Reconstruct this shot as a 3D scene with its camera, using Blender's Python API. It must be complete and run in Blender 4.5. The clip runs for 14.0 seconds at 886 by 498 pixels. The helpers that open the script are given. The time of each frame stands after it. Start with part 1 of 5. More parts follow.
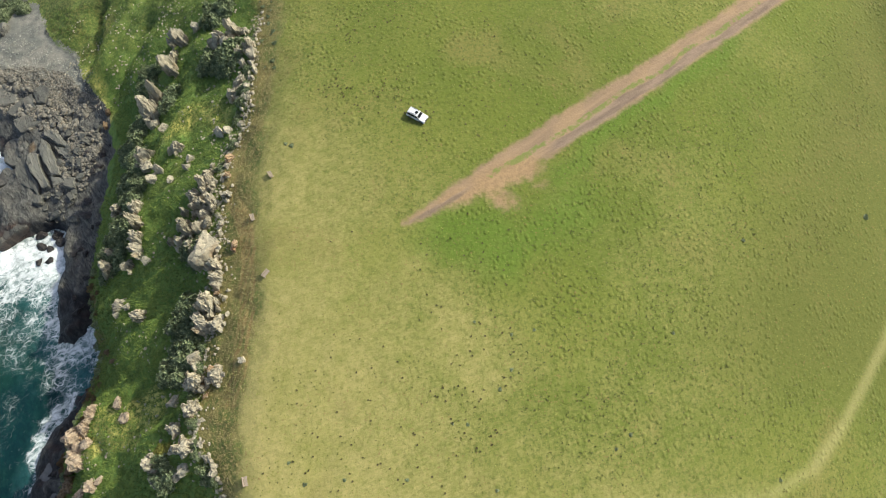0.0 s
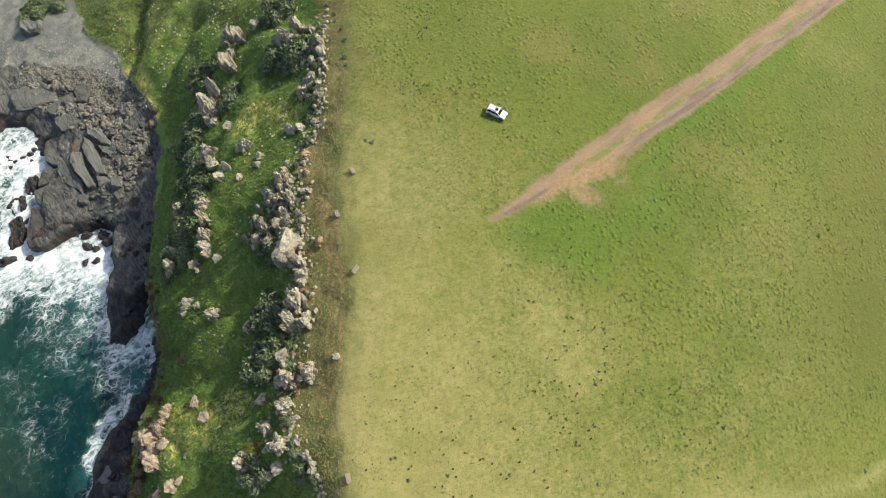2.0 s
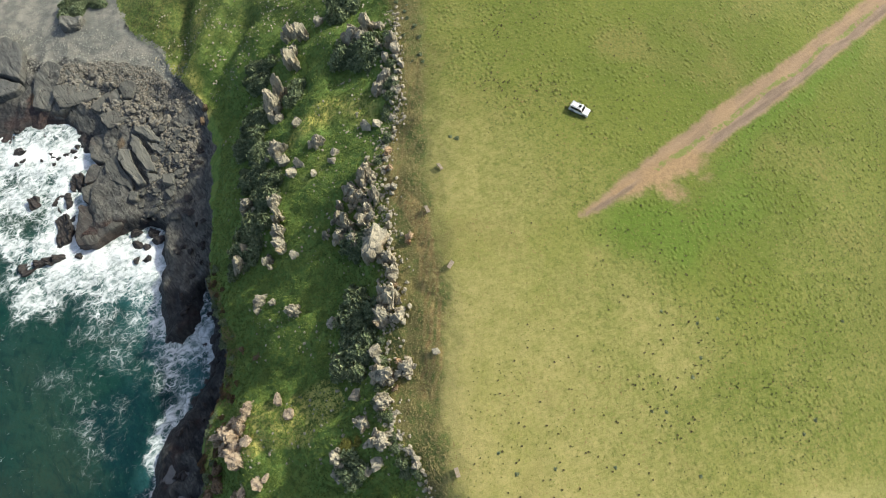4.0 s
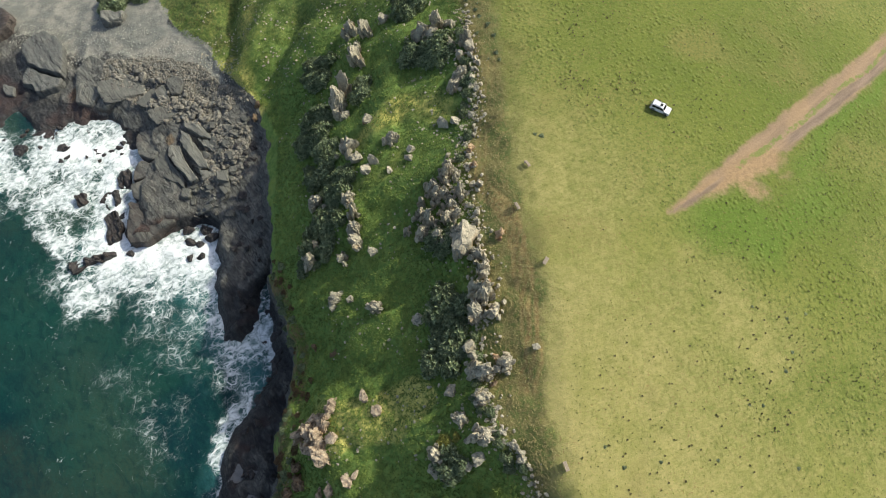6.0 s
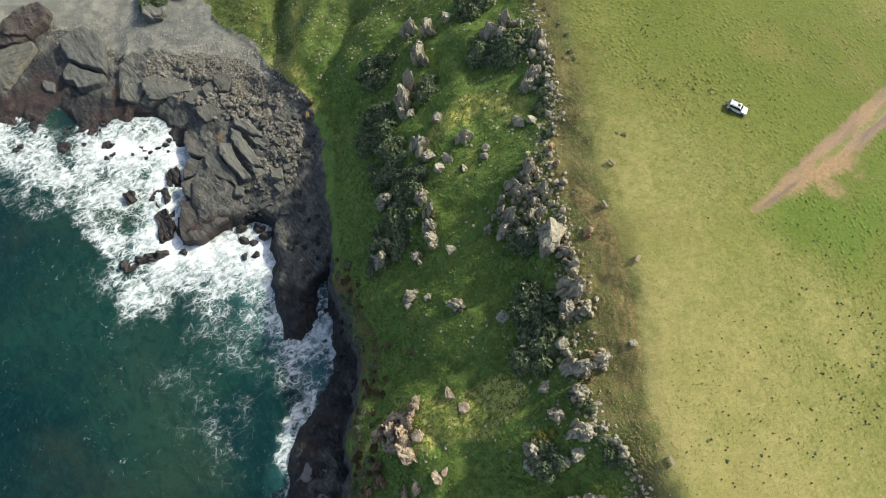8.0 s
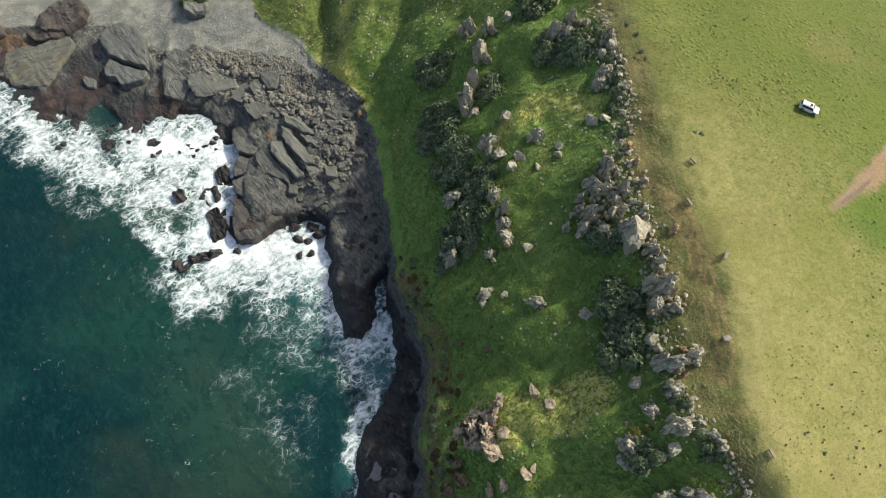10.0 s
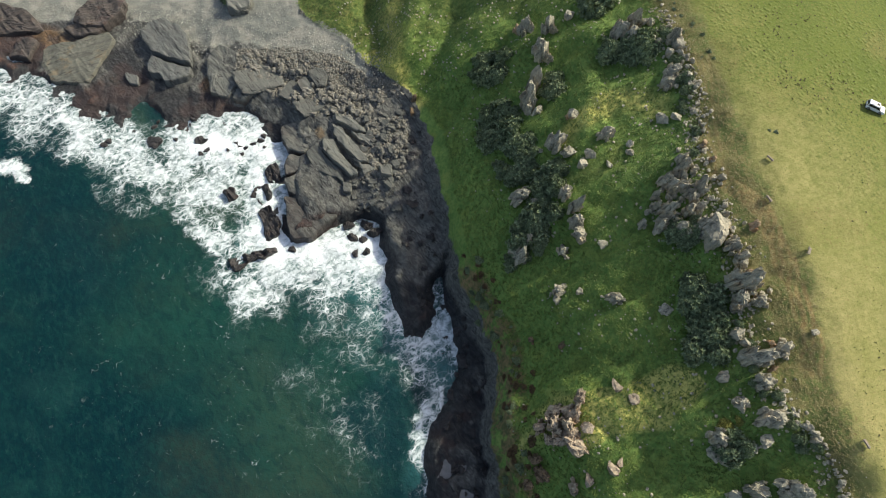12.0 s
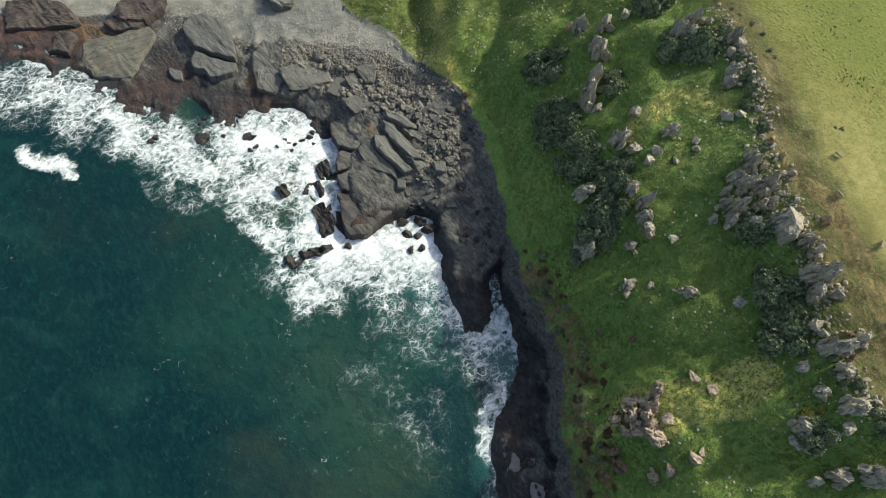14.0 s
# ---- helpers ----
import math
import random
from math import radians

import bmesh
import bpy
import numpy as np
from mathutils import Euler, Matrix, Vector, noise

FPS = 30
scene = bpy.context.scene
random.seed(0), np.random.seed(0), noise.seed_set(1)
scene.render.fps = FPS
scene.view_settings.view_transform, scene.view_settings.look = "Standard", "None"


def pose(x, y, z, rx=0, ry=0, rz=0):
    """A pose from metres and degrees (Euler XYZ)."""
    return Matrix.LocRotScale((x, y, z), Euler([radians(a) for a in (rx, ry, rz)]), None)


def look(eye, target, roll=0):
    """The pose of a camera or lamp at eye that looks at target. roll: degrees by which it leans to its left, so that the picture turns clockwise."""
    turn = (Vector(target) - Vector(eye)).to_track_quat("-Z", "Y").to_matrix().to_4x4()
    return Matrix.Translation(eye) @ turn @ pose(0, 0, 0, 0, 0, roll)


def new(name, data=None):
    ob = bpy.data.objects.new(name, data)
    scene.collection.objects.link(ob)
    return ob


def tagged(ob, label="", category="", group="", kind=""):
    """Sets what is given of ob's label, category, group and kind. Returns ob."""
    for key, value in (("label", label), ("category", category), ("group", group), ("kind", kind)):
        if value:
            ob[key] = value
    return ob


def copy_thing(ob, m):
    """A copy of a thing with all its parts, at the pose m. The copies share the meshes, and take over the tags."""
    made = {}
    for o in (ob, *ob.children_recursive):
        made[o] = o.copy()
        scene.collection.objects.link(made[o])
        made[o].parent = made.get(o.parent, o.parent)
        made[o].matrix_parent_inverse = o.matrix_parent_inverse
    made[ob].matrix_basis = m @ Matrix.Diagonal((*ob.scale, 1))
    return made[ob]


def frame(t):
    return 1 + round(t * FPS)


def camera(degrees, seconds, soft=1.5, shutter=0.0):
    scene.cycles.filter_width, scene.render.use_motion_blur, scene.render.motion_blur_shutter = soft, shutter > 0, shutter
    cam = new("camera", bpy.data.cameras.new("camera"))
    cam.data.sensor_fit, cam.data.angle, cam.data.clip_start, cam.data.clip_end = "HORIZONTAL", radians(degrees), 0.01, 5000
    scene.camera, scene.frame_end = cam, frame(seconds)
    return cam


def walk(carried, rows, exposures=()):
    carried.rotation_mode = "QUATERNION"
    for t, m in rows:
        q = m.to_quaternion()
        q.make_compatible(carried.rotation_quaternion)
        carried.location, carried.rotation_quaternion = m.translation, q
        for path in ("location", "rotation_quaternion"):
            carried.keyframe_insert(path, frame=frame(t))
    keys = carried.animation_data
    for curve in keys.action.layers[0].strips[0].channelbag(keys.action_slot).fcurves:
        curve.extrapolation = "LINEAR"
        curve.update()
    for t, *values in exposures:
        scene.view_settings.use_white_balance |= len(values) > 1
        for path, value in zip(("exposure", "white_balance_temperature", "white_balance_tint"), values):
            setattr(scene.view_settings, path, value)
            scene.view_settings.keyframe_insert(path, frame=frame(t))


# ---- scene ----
cam = camera(75.0, 14.0, soft=1.0)
PATH = [
    (0, (10.355, 2.922, 137.494), (10.1707, 3.7144, 135.6666), -10.523),
    (0.5, (6.060, 2.390, 137.751), (5.8873, 3.1852, 135.9239), -9.808),
    (1, (1.686, 1.816, 137.946), (1.5246, 2.6149, 136.1197), -9.085),
    (1.5, (-2.758, 1.223, 138.101), (-2.9074, 2.0253, 136.2753), -8.349),
    (2, (-7.262, 0.628, 138.232), (-7.3996, 1.4347, 136.4073), -7.598),
    (2.5, (-11.817, 0.047, 138.352), (-11.9436, 0.8574, 136.5278), -6.830),
    (3, (-16.417, -0.508, 138.469), (-16.5316, 0.3049, 136.6452), -6.045),
    (3.5, (-21.055, -1.031, 138.587), (-21.1565, -0.2146, 136.7643), -5.241),
    (4, (-25.723, -1.514, 138.710), (-25.8120, -0.6952, 136.8871), -4.420),
    (4.5, (-30.416, -1.954, 138.835), (-30.4924, -1.1337, 137.0128), -3.582),
    (5, (-35.129, -2.350, 138.961), (-35.1926, -1.5287, 137.1387), -2.728),
    (5.5, (-39.859, -2.703, 139.083), (-39.9084, -1.8807, 137.2601), -1.861),
    (6, (-44.600, -3.014, 139.194), (-44.6359, -2.1918, 137.3713), -0.981),
    (6.5, (-49.350, -3.288, 139.288), (-49.3722, -2.4652, 137.4657), -0.092),
    (7, (-54.107, -3.528, 139.359), (-54.1149, -2.7049, 137.5361), 0.807),
    (7.5, (-58.869, -3.738, 139.399), (-58.8621, -2.9158, 137.5756), 1.712),
    (8, (-63.634, -3.925, 139.401), (-63.6127, -3.1030, 137.5777), 2.622),
    (8.5, (-68.402, -4.093, 139.360), (-68.3663, -3.2717, 137.5368), 3.536),
    (9, (-73.174, -4.248, 139.271), (-73.1228, -3.4267, 137.4486), 4.454),
    (9.5, (-77.949, -4.394, 139.133), (-77.8831, -3.5726, 137.3107), 5.374),
    (10, (-82.730, -4.534, 138.944), (-82.6484, -3.7130, 137.1227), 6.298),
    (10.5, (-87.518, -4.672, 138.708), (-87.4206, -3.8504, 136.8870), 7.227),
    (11, (-92.315, -4.808, 138.429), (-92.2024, -3.9861, 136.6092), 8.162),
    (11.5, (-97.126, -4.941, 138.117), (-96.9969, -4.1196, 136.2983), 9.107),
    (12, (-101.953, -5.070, 137.785), (-101.8078, -4.2483, 135.9672), 10.065),
    (12.5, (-106.802, -5.189, 137.450), (-106.6394, -4.3678, 135.6332), 11.042),
    (13, (-111.677, -5.290, 137.134), (-111.4969, -4.4708, 135.3187), 12.044),
    (13.5, (-116.583, -5.365, 136.866), (-116.3857, -4.5473, 135.0510), 13.078),
    (14, (-121.528, -5.398, 136.678), (-121.3121, -4.5843, 134.8633), 14.153),
]
walk(cam, [(t, look(eye, target, roll)) for t, eye, target, roll in PATH])

# ---- light: low morning sun from the upper right of the coast, clear sky ----
SUN_EL, SUN_AZ = 38.5, 28.0          # elevation; direction to the sun, degrees from +x towards +y
world = bpy.data.worlds.new("sky")
scene.world = world
world.use_nodes = True
wn = world.node_tree.nodes
sky = wn.new("ShaderNodeTexSky")
sky.sky_type, sky.sun_disc = "NISHITA", False
sky.sun_elevation, sky.sun_rotation = radians(SUN_EL), radians(90 - SUN_AZ)
sky.air_density, sky.dust_density, sky.ozone_density = 1.0, 3.0, 0.3
wn["Background"].inputs["Strength"].default_value = 0.15
world.node_tree.links.new(sky.outputs[0], wn["Background"].inputs["Color"])
sun_data = bpy.data.lights.new("sun", "SUN")
sun_data.energy, sun_data.angle, sun_data.color = 3.7, radians(1.2), (1.0, 0.985, 0.84)
sun = new("sun", sun_data)
se, sa = radians(SUN_EL), radians(SUN_AZ)
sun_way = Vector((math.cos(se) * math.cos(sa), math.cos(se) * math.sin(sa), math.sin(se)))
sun.matrix_world = look(sun_way * 400, (0, 0, 0))
scene.view_settings.exposure = 0.2


# ---- terrain functions ----
RNG = np.random.RandomState(7)
TABLE = RNG.rand(256, 256)


def vnoise(x, y):
    """Smooth value noise, 0 to 1, on unit cells."""
    xi, yi = np.floor(x).astype(int), np.floor(y).astype(int)
    u, v = x - xi, y - yi
    u, v = u * u * (3 - 2 * u), v * v * (3 - 2 * v)
    a, b = TABLE[xi & 255, yi & 255], TABLE[(xi + 1) & 255, yi & 255]
    c, d = TABLE[xi & 255, (yi + 1) & 255], TABLE[(xi + 1) & 255, (yi + 1) & 255]
    return (a * (1 - u) + b * u) * (1 - v) + (c * (1 - u) + d * u) * v


def fbm(x, y, size, octaves=4):
    total, amp, norm = 0.0, 1.0, 0.0
    for n in range(octaves):
        k = 2.0 ** n / size
        total = total + amp * vnoise(x * k + 17.3 * n, y * k - 9.1 * n)
        norm, amp = norm + amp, amp * 0.5
    return total / norm


def step(a, b, v):
    t = np.clip((v - a) / (b - a), 0, 1)
    return t * t * (3 - 2 * t)


def line_at(rows, y):
    """x and z of a terrain line at y; rows of (y, x, z)."""
    r = np.array(rows, float)
    return np.interp(y, r[:, 0], r[:, 1]), np.interp(y, r[:, 0], r[:, 2])


# terrain lines that run along the coast: y, x, z
LIP = [(-40, -24), (3, -27), (15, -28.5), (30, -28), (41, -30), (52, -33), (62, -33.5), (84, -34.5), (96, -36), (170, -46)]
RIDGE = [(-40, -24, 39), (-1, -30, 41.8), (4, -32.5, 42.8), (9, -36.5, 43), (18, -39, 42), (30, -39.5, 42.3), (43, -40, 43.8),
         (58, -43, 44.3), (70, -40.5, 45), (86, -41.5, 45.2), (96, -43, 44.2), (130, -52, 41), (170, -60, 38)]
TOE = [(-40, -38, 31), (-3, -43.7, 32.5), (6, -47, 36), (20, -47, 36.8), (30, -45, 38), (42, -50, 37), (58, -52, 39.5),
       (70, -48, 41), (84, -50, 40), (96, -53, 40), (110, -62, 34.5), (130, -72, 30), (170, -90, 24)]
MID = [(-40, -62, 24), (2, -63.3, 26.6), (16, -60.5, 29.1), (33, -59.4, 32), (50, -64, 32), (67, -65, 34), (84, -67, 31.5),
       (95, -65, 33), (106, -75.4, 27.3), (117, -84, 23), (130, -95, 19), (170, -125, 15)]
EDGE = [(-40, -78, 11), (2, -78, 13.5), (9, -78.5, 14.5), (22, -77.5, 15), (29, -78.6, 14.5), (40, -84, 15), (49, -86.3, 15.6), (69, -89.6, 14.3),
        (85, -91.3, 12.8), (95, -97, 12.4), (99, -100.5, 12.4),
        (103, -105, 11.8), (110, -112, 10), (119, -118, 8.8), (125, -127.5, 8.2), (133, -134.5, 8.0), (170, -165, 8)]
BASE = [(-40, -82, 2.6), (9, -82.4, 3), (22, -81.2, 3), (29, -82.2, 3), (38, -86.4, 4), (48, -90.4, 5.6), (62, -93.5, 6.8),
        (75, -95.8, 8.4), (88, -97, 9.2), (95, -101.5, 9), (99, -107, 8.8),
        (103, -111.5, 8.6), (112, -115.8, 8.4), (119, -119.2, 8.2), (125, -128.6, 7.8), (133, -135.6, 7.6), (170, -166, 7.6)]
# waterline, land to the right of it going north
SHORE = [(-100, -3000), (-100, -300), (-93.5, -12), (-95.2, -2), (-95.3, 6), (-94.6, 13.2), (-91.4, 18.2), (-87.8, 25),
         (-87.2, 31), (-89.6, 39), (-92.0, 47.8), (-93.5, 43), (-94.0, 36.6), (-96, 33.3), (-100.6, 33.4), (-103, 40), (-105.6, 50), (-107.4, 58), (-107.6, 64), (-113, 66.5), (-119, 63.5),
         (-123.5, 60), (-130, 58.5), (-133, 74), (-130.5, 84), (-136, 94), (-146, 98), (-158, 96.5), (-175, 95.5), (-189, 98),
         (-197, 106.5), (-212, 110), (-228, 113), (-300, 118), (-420, 240), (-900, 900), (-900, 3000)]
# tide pools on the rock shelf: x, y, water level, radius
POOLS = [(-91.2, 2.2, 2.4, 1.2), (-86.9, -3.4, 2.8, 1.5), (-87.6, 2.8, 2.8, 0.6)]
PLATEAU = (46.03, -6.05, 3.70, -4.13, 3.60, -2.12)


def plateau(x, y):
    u, v = np.clip(x, -60, 95) / 50, (np.clip(y, -30, 120) - 40) / 50
    c = PLATEAU
    return np.maximum(c[0] + c[1] * u + c[2] * v + c[3] * u * u + c[4] * u * v + c[5] * v * v, 8)


def shore_distance(x, y):
    """Signed distance from the waterline, positive on land."""
    best, side = np.full(x.shape, 1e9), np.zeros(x.shape, bool)
    pts = SHORE + [(4000, 3000), (4000, -3000)]
    for (x0, y0), (x1, y1) in zip(pts, pts[1:] + pts[:1]):
        dx, dy = x1 - x0, y1 - y0
        t = np.clip(((x - x0) * dx + (y - y0) * dy) / (dx * dx + dy * dy), 0, 1)
        best = np.minimum(best, np.hypot(x - x0 - t * dx, y - y0 - t * dy))
        cross = (y0 <= y) != (y1 <= y)
        side ^= cross & (x < x0 + (y - y0) / np.where(dy == 0, 1e-9, dy) * dx)
    return np.where(side, best, -best)


def warped(x, y):
    """x with a wander of metres, so that no terrain line runs straight; the open pasture stays smooth."""
    return x + ((fbm(x, y, 9.0, 3) - 0.5) * 3.0 + (fbm(x + 5, y + 9, 3.2, 3) - 0.5) * 2.4) * (1 - 0.92 * step(-24, 10, x))


def profile(x, y):
    """Land above the cliff foot: straight stretches from line to line."""
    yc = np.clip(y, -40, 170)
    xl = np.interp(yc, [r[0] for r in LIP], [r[1] for r in LIP])
    xs, zs = [xl], [plateau(xl, yc) - 0.3]
    for rows in (RIDGE, TOE, MID, EDGE):
        a, b = line_at(rows, yc)
        xs.append(a), zs.append(b)
    z = np.where(x >= xs[0], plateau(x, yc) - 0.3 * (1 - step(0, 5, x - xs[0])), 0.0)
    for n in range(4):
        t = (x - xs[n + 1]) / np.maximum(xs[n] - xs[n + 1], 0.1)
        inside = (x < xs[n]) & (x >= xs[n + 1])
        z = np.where(inside, zs[n + 1] + t * (zs[n] - zs[n + 1]), z)
    return np.where(x < xs[4], zs[4] - (xs[4] - x) * 0.2, z)


def crest(x, y, x0, y0, x1, y1, wide):
    """1 along a line, falling off softly to its sides."""
    dx, dy = x1 - x0, y1 - y0
    t = np.clip(((x - x0) * dx + (y - y0) * dy) / (dx * dx + dy * dy), 0, 1)
    return np.exp(-((x - x0 - t * dx) ** 2 + (y - y0 - t * dy) ** 2) / (wide * wide))


def tide_hole(x, y):
    """Distance from the middle of the calm gully beside the great rock, 1 at its rim."""
    return np.hypot((x + 173.5 + 0.25 * (y - 97)) / 4.4, (y - 97) / 7.2)


def terrain(x, y, detail=True):
    """Height of the land, the cliff, the rock shelf and the sea bed."""
    x, y = np.asarray(x, float), np.asarray(y, float)
    yc = np.clip(y, -40, 170)
    wx = warped(x, y)
    xe, ze = line_at(EDGE, yc)
    xb, zb = line_at(BASE, yc)
    land = sum(profile(wx + k, y) for k in (-2.4, -1.2, 0, 1.2, 2.4)) / 5
    d = shore_distance(x + (fbm(x + 50, y, 5, 3) - 0.5) * 2.4, y + (fbm(x, y + 80, 5, 3) - 0.5) * 2.4)
    inner = np.maximum(xb - x, 0)
    r = np.clip(d, 0, None) / (np.clip(d, 0, None) + inner + 0.5)
    open_side = 1 - step(-136, -128, x)
    low, wide = 2.2 - 1.0 * open_side, 2.6 + 5.0 * open_side
    shelf = np.where(d < 0, np.maximum(d * (0.7 - 0.6 * open_side), -6), low * step(0, wide, d) + np.maximum(zb - low, 0) * r ** 0.6)
    pool = tide_hole(x, y)
    shelf = shelf - 2.6 * (1 - step(0.5, 1.2, pool)) - 0.7 * crest(x, y, -182, 121, -178.5, 106, 3.0)
    shelf = shelf - 9 * step(139, 148, y - 0.1 * (x + 200)) * (1 - step(-196, -182, x))
    shelf = shelf - 4.5 * crest(x, y, -92.4, 46, -89.6, 53, 1.3) - 3.0 * crest(x, y, -89.6, 53, -91.5, 62, 1.0)
    shelf = np.where(d > 0, np.maximum(shelf - 2.8 * step(148, 168, -x), np.minimum(shelf, 0.6)), shelf)
    if detail:
        rough = 1 - np.abs(2 * fbm(x * 0.8 + y * 0.5, y * 0.9 - x * 0.35, 7.0, 5) - 1)
        rugged = step(-3 - 14 * open_side, 2, d) * (1 - 0.75 * beach(x, y))
        for px, py, pz, pr in POOLS:
            w = np.hypot(x - px, (y - py) * 0.75) / pr + (fbm(x, y, 2.5, 3) - 0.5) * 0.9
            rugged = rugged * step(0.7, 1.3, w)
            shelf = np.where(d > 0, shelf + (pz - 0.35 - shelf) * (1 - step(0.6, 1.4, w)), shelf)
        shelf = shelf + ((rough - 0.75) * 2.8 + (fbm(x * 1.2, y * 0.7, 2.2, 3) - 0.5) * 1.1) * rugged
        shelf = np.where((d > 5) & (pool > 1.5), np.maximum(shelf, 0.95), shelf)
        foot = crest(x, y, -184, 121, -179.5, 105, 3.6) * (d > 2)
        shelf = shelf * (1 - foot) + 1.0 * foot
        on_slope = 1 - step(-11, -2, x - np.interp(yc, [q[0] for q in LIP], [q[1] for q in LIP]))
        land = land + (fbm(x, y, 11, 4) - 0.5) * (0.08 + 2.3 * on_slope) + (fbm(x, y, 1.6, 2) - 0.5) * (0.06 + 0.4 * on_slope)
        spur = (fbm(x * 0.5 - y * 0.5 + 40, (x + y) * 0.16, 9, 2) - 0.5) * 2.2
        land = land + 2.6 * crest(x, y, -105, 105, -96.7, 129, 3.4) - 3.2 * crest(x, y, -94, 103, -88, 118, 3.8) - 2.8 * crest(x, y, -112.5, 132, -109.5, 115, 3.2)
        bench_w = crest(x, y, -101, 98.5, -92, 92.5, 4.5)
        land = land * (1 - bench_w) + (12.4 + 0.14 * (x + 97)) * bench_w - 1.8 * crest(x, y, -90, 88, -76, 103, 1.9) + 1.6 * crest(x, y, -80, 112, -74, 126, 5.0)
        land = land - 2.5 * crest(x, y, -116, 126, -110, 134, 3.5) + 2.0 * crest(x, y, -62, 70, -58, 96, 3.5)
        land = land + 2.6 * crest(x, y, -68.5, 7, -66.5, 14, 4.5) - 1.3 * crest(x, y, -56, 8, -54, 14, 4.0)
        land = land + spur * on_slope * step(78, 104, y) * step(3, 16, wx - xe)
    wall = np.clip((wx - xb) / np.maximum(xe - xb, 0.5), 0, 1)
    wall = wall ** 0.8 + (fbm(x * 0.6, y * 2.0, 3.0, 4) - 0.5) * 0.5 * (1 - np.abs(2 * wall - 1))
    z = np.where(wx >= xe, land, shelf + (ze - shelf) * np.clip(wall, 0, 1))
    return np.where(wx < xb, shelf, z)


def beach(x, y):
    """Where pebbles lie: 1 on the beach, 0 elsewhere."""
    wob = (fbm(x, y, 6, 3) - 0.5) * 7
    return step(0, 5, y + wob - np.interp(x, [-215, -186, -176, -160, -150, -138, -124, -112, -104], [126, 128, 127, 117, 117, 114, 111, 104, 98]))


def height(x, y):
    return float(terrain(np.array([float(x)]), np.array([float(y)]))[0])
# ---- end of terrain functions ----


# ---- materials ----
class Graph:
    """Short hand for a node material."""

    def __init__(self, name, rough=0.9):
        self.mat = bpy.data.materials.new(name)
        self.mat.use_nodes = True
        self.nodes, self.links = self.mat.node_tree.nodes, self.mat.node_tree.links
        self.shader = self.nodes["Principled BSDF"]
        self.shader.inputs["Roughness"].default_value = rough
        self.shader.inputs["Specular IOR Level"].default_value = 0.3

    def put(self, socket, value):
        if isinstance(value, bpy.types.NodeSocket):
            self.links.new(value, socket)
        elif isinstance(value, tuple) and len(value) == 3 and socket.type == "RGBA":
            socket.default_value = (*value, 1)
        else:
            socket.default_value = value

    def where(self):
        return self.nodes.new("ShaderNodeNewGeometry").outputs["Position"]

    def scaled(self, sx, sy, sz, turn=0.0):
        m = self.nodes.new("ShaderNodeMapping")
        m.vector_type = "TEXTURE"
        m.inputs["Scale"].default_value, m.inputs["Rotation"].default_value = (1 / sx, 1 / sy, 1 / sz), (0, 0, radians(turn))
        self.links.new(self.where(), m.inputs["Vector"])
        return m.outputs[0]

    def noise(self, scale, detail=4.0, rough=0.55, vector=None, warp=0.0):
        n = self.nodes.new("ShaderNodeTexNoise")
        n.inputs["Scale"].default_value, n.inputs["Detail"].default_value = scale, detail
        n.inputs["Roughness"].default_value, n.inputs["Distortion"].default_value = rough, warp
        self.links.new(vector or self.where(), n.inputs["Vector"])
        return n.outputs[0]

    def cells(self, scale, feature="F1", vector=None):
        n = self.nodes.new("ShaderNodeTexVoronoi")
        n.feature = feature
        n.inputs["Scale"].default_value = scale
        self.links.new(vector or self.where(), n.inputs["Vector"])
        return n.outputs["Distance"]

    def cracks(self, scale, width, vector=None):
        """1 on thin wandering lines, 0 elsewhere."""
        n = self.noise(scale, 3, 0.5, vector, 0.4)
        return self.ramp(self.op("ABSOLUTE", self.op("SUBTRACT", n, 0.5)), 0.0, width, 1.0, 0.0)

    def attr(self, name):
        n = self.nodes.new("ShaderNodeAttribute")
        n.attribute_name = name
        return n.outputs["Fac"]

    def op(self, kind, a, b=0.0, c=0.0):
        n = self.nodes.new("ShaderNodeMath")
        n.operation = kind
        for k, v in enumerate((a, b, c)):
            self.put(n.inputs[k], v)
        return n.outputs[0]

    def ramp(self, value, low, high, a=0.0, b=1.0):
        n = self.nodes.new("ShaderNodeMapRange")
        n.interpolation_type = "SMOOTHSTEP"
        for k, v in enumerate((value, low, high, a, b)):
            self.put(n.inputs[k], v)
        return n.outputs[0]

    def mix(self, fac, a, b):
        n = self.nodes.new("ShaderNodeMix")
        n.data_type = "RGBA"
        self.put(n.inputs[0], fac), self.put(n.inputs[6], a), self.put(n.inputs[7], b)
        return n.outputs[2]

    def random(self):
        return self.nodes.new("ShaderNodeObjectInfo").outputs["Random"]

    def island(self):
        return self.nodes.new("ShaderNodeNewGeometry").outputs["Random Per Island"]

    def bump(self, value, strength, distance):
        n = self.nodes.new("ShaderNodeBump")
        n.inputs["Strength"].default_value, n.inputs["Distance"].default_value = strength, distance
        self.links.new(value, n.inputs["Height"])
        self.links.new(n.outputs[0], self.shader.inputs["Normal"])

    def done(self, colour, rough=None):
        self.put(self.shader.inputs["Base Color"], colour)
        if rough is not None:
            self.put(self.shader.inputs["Roughness"], rough)
        return self.mat


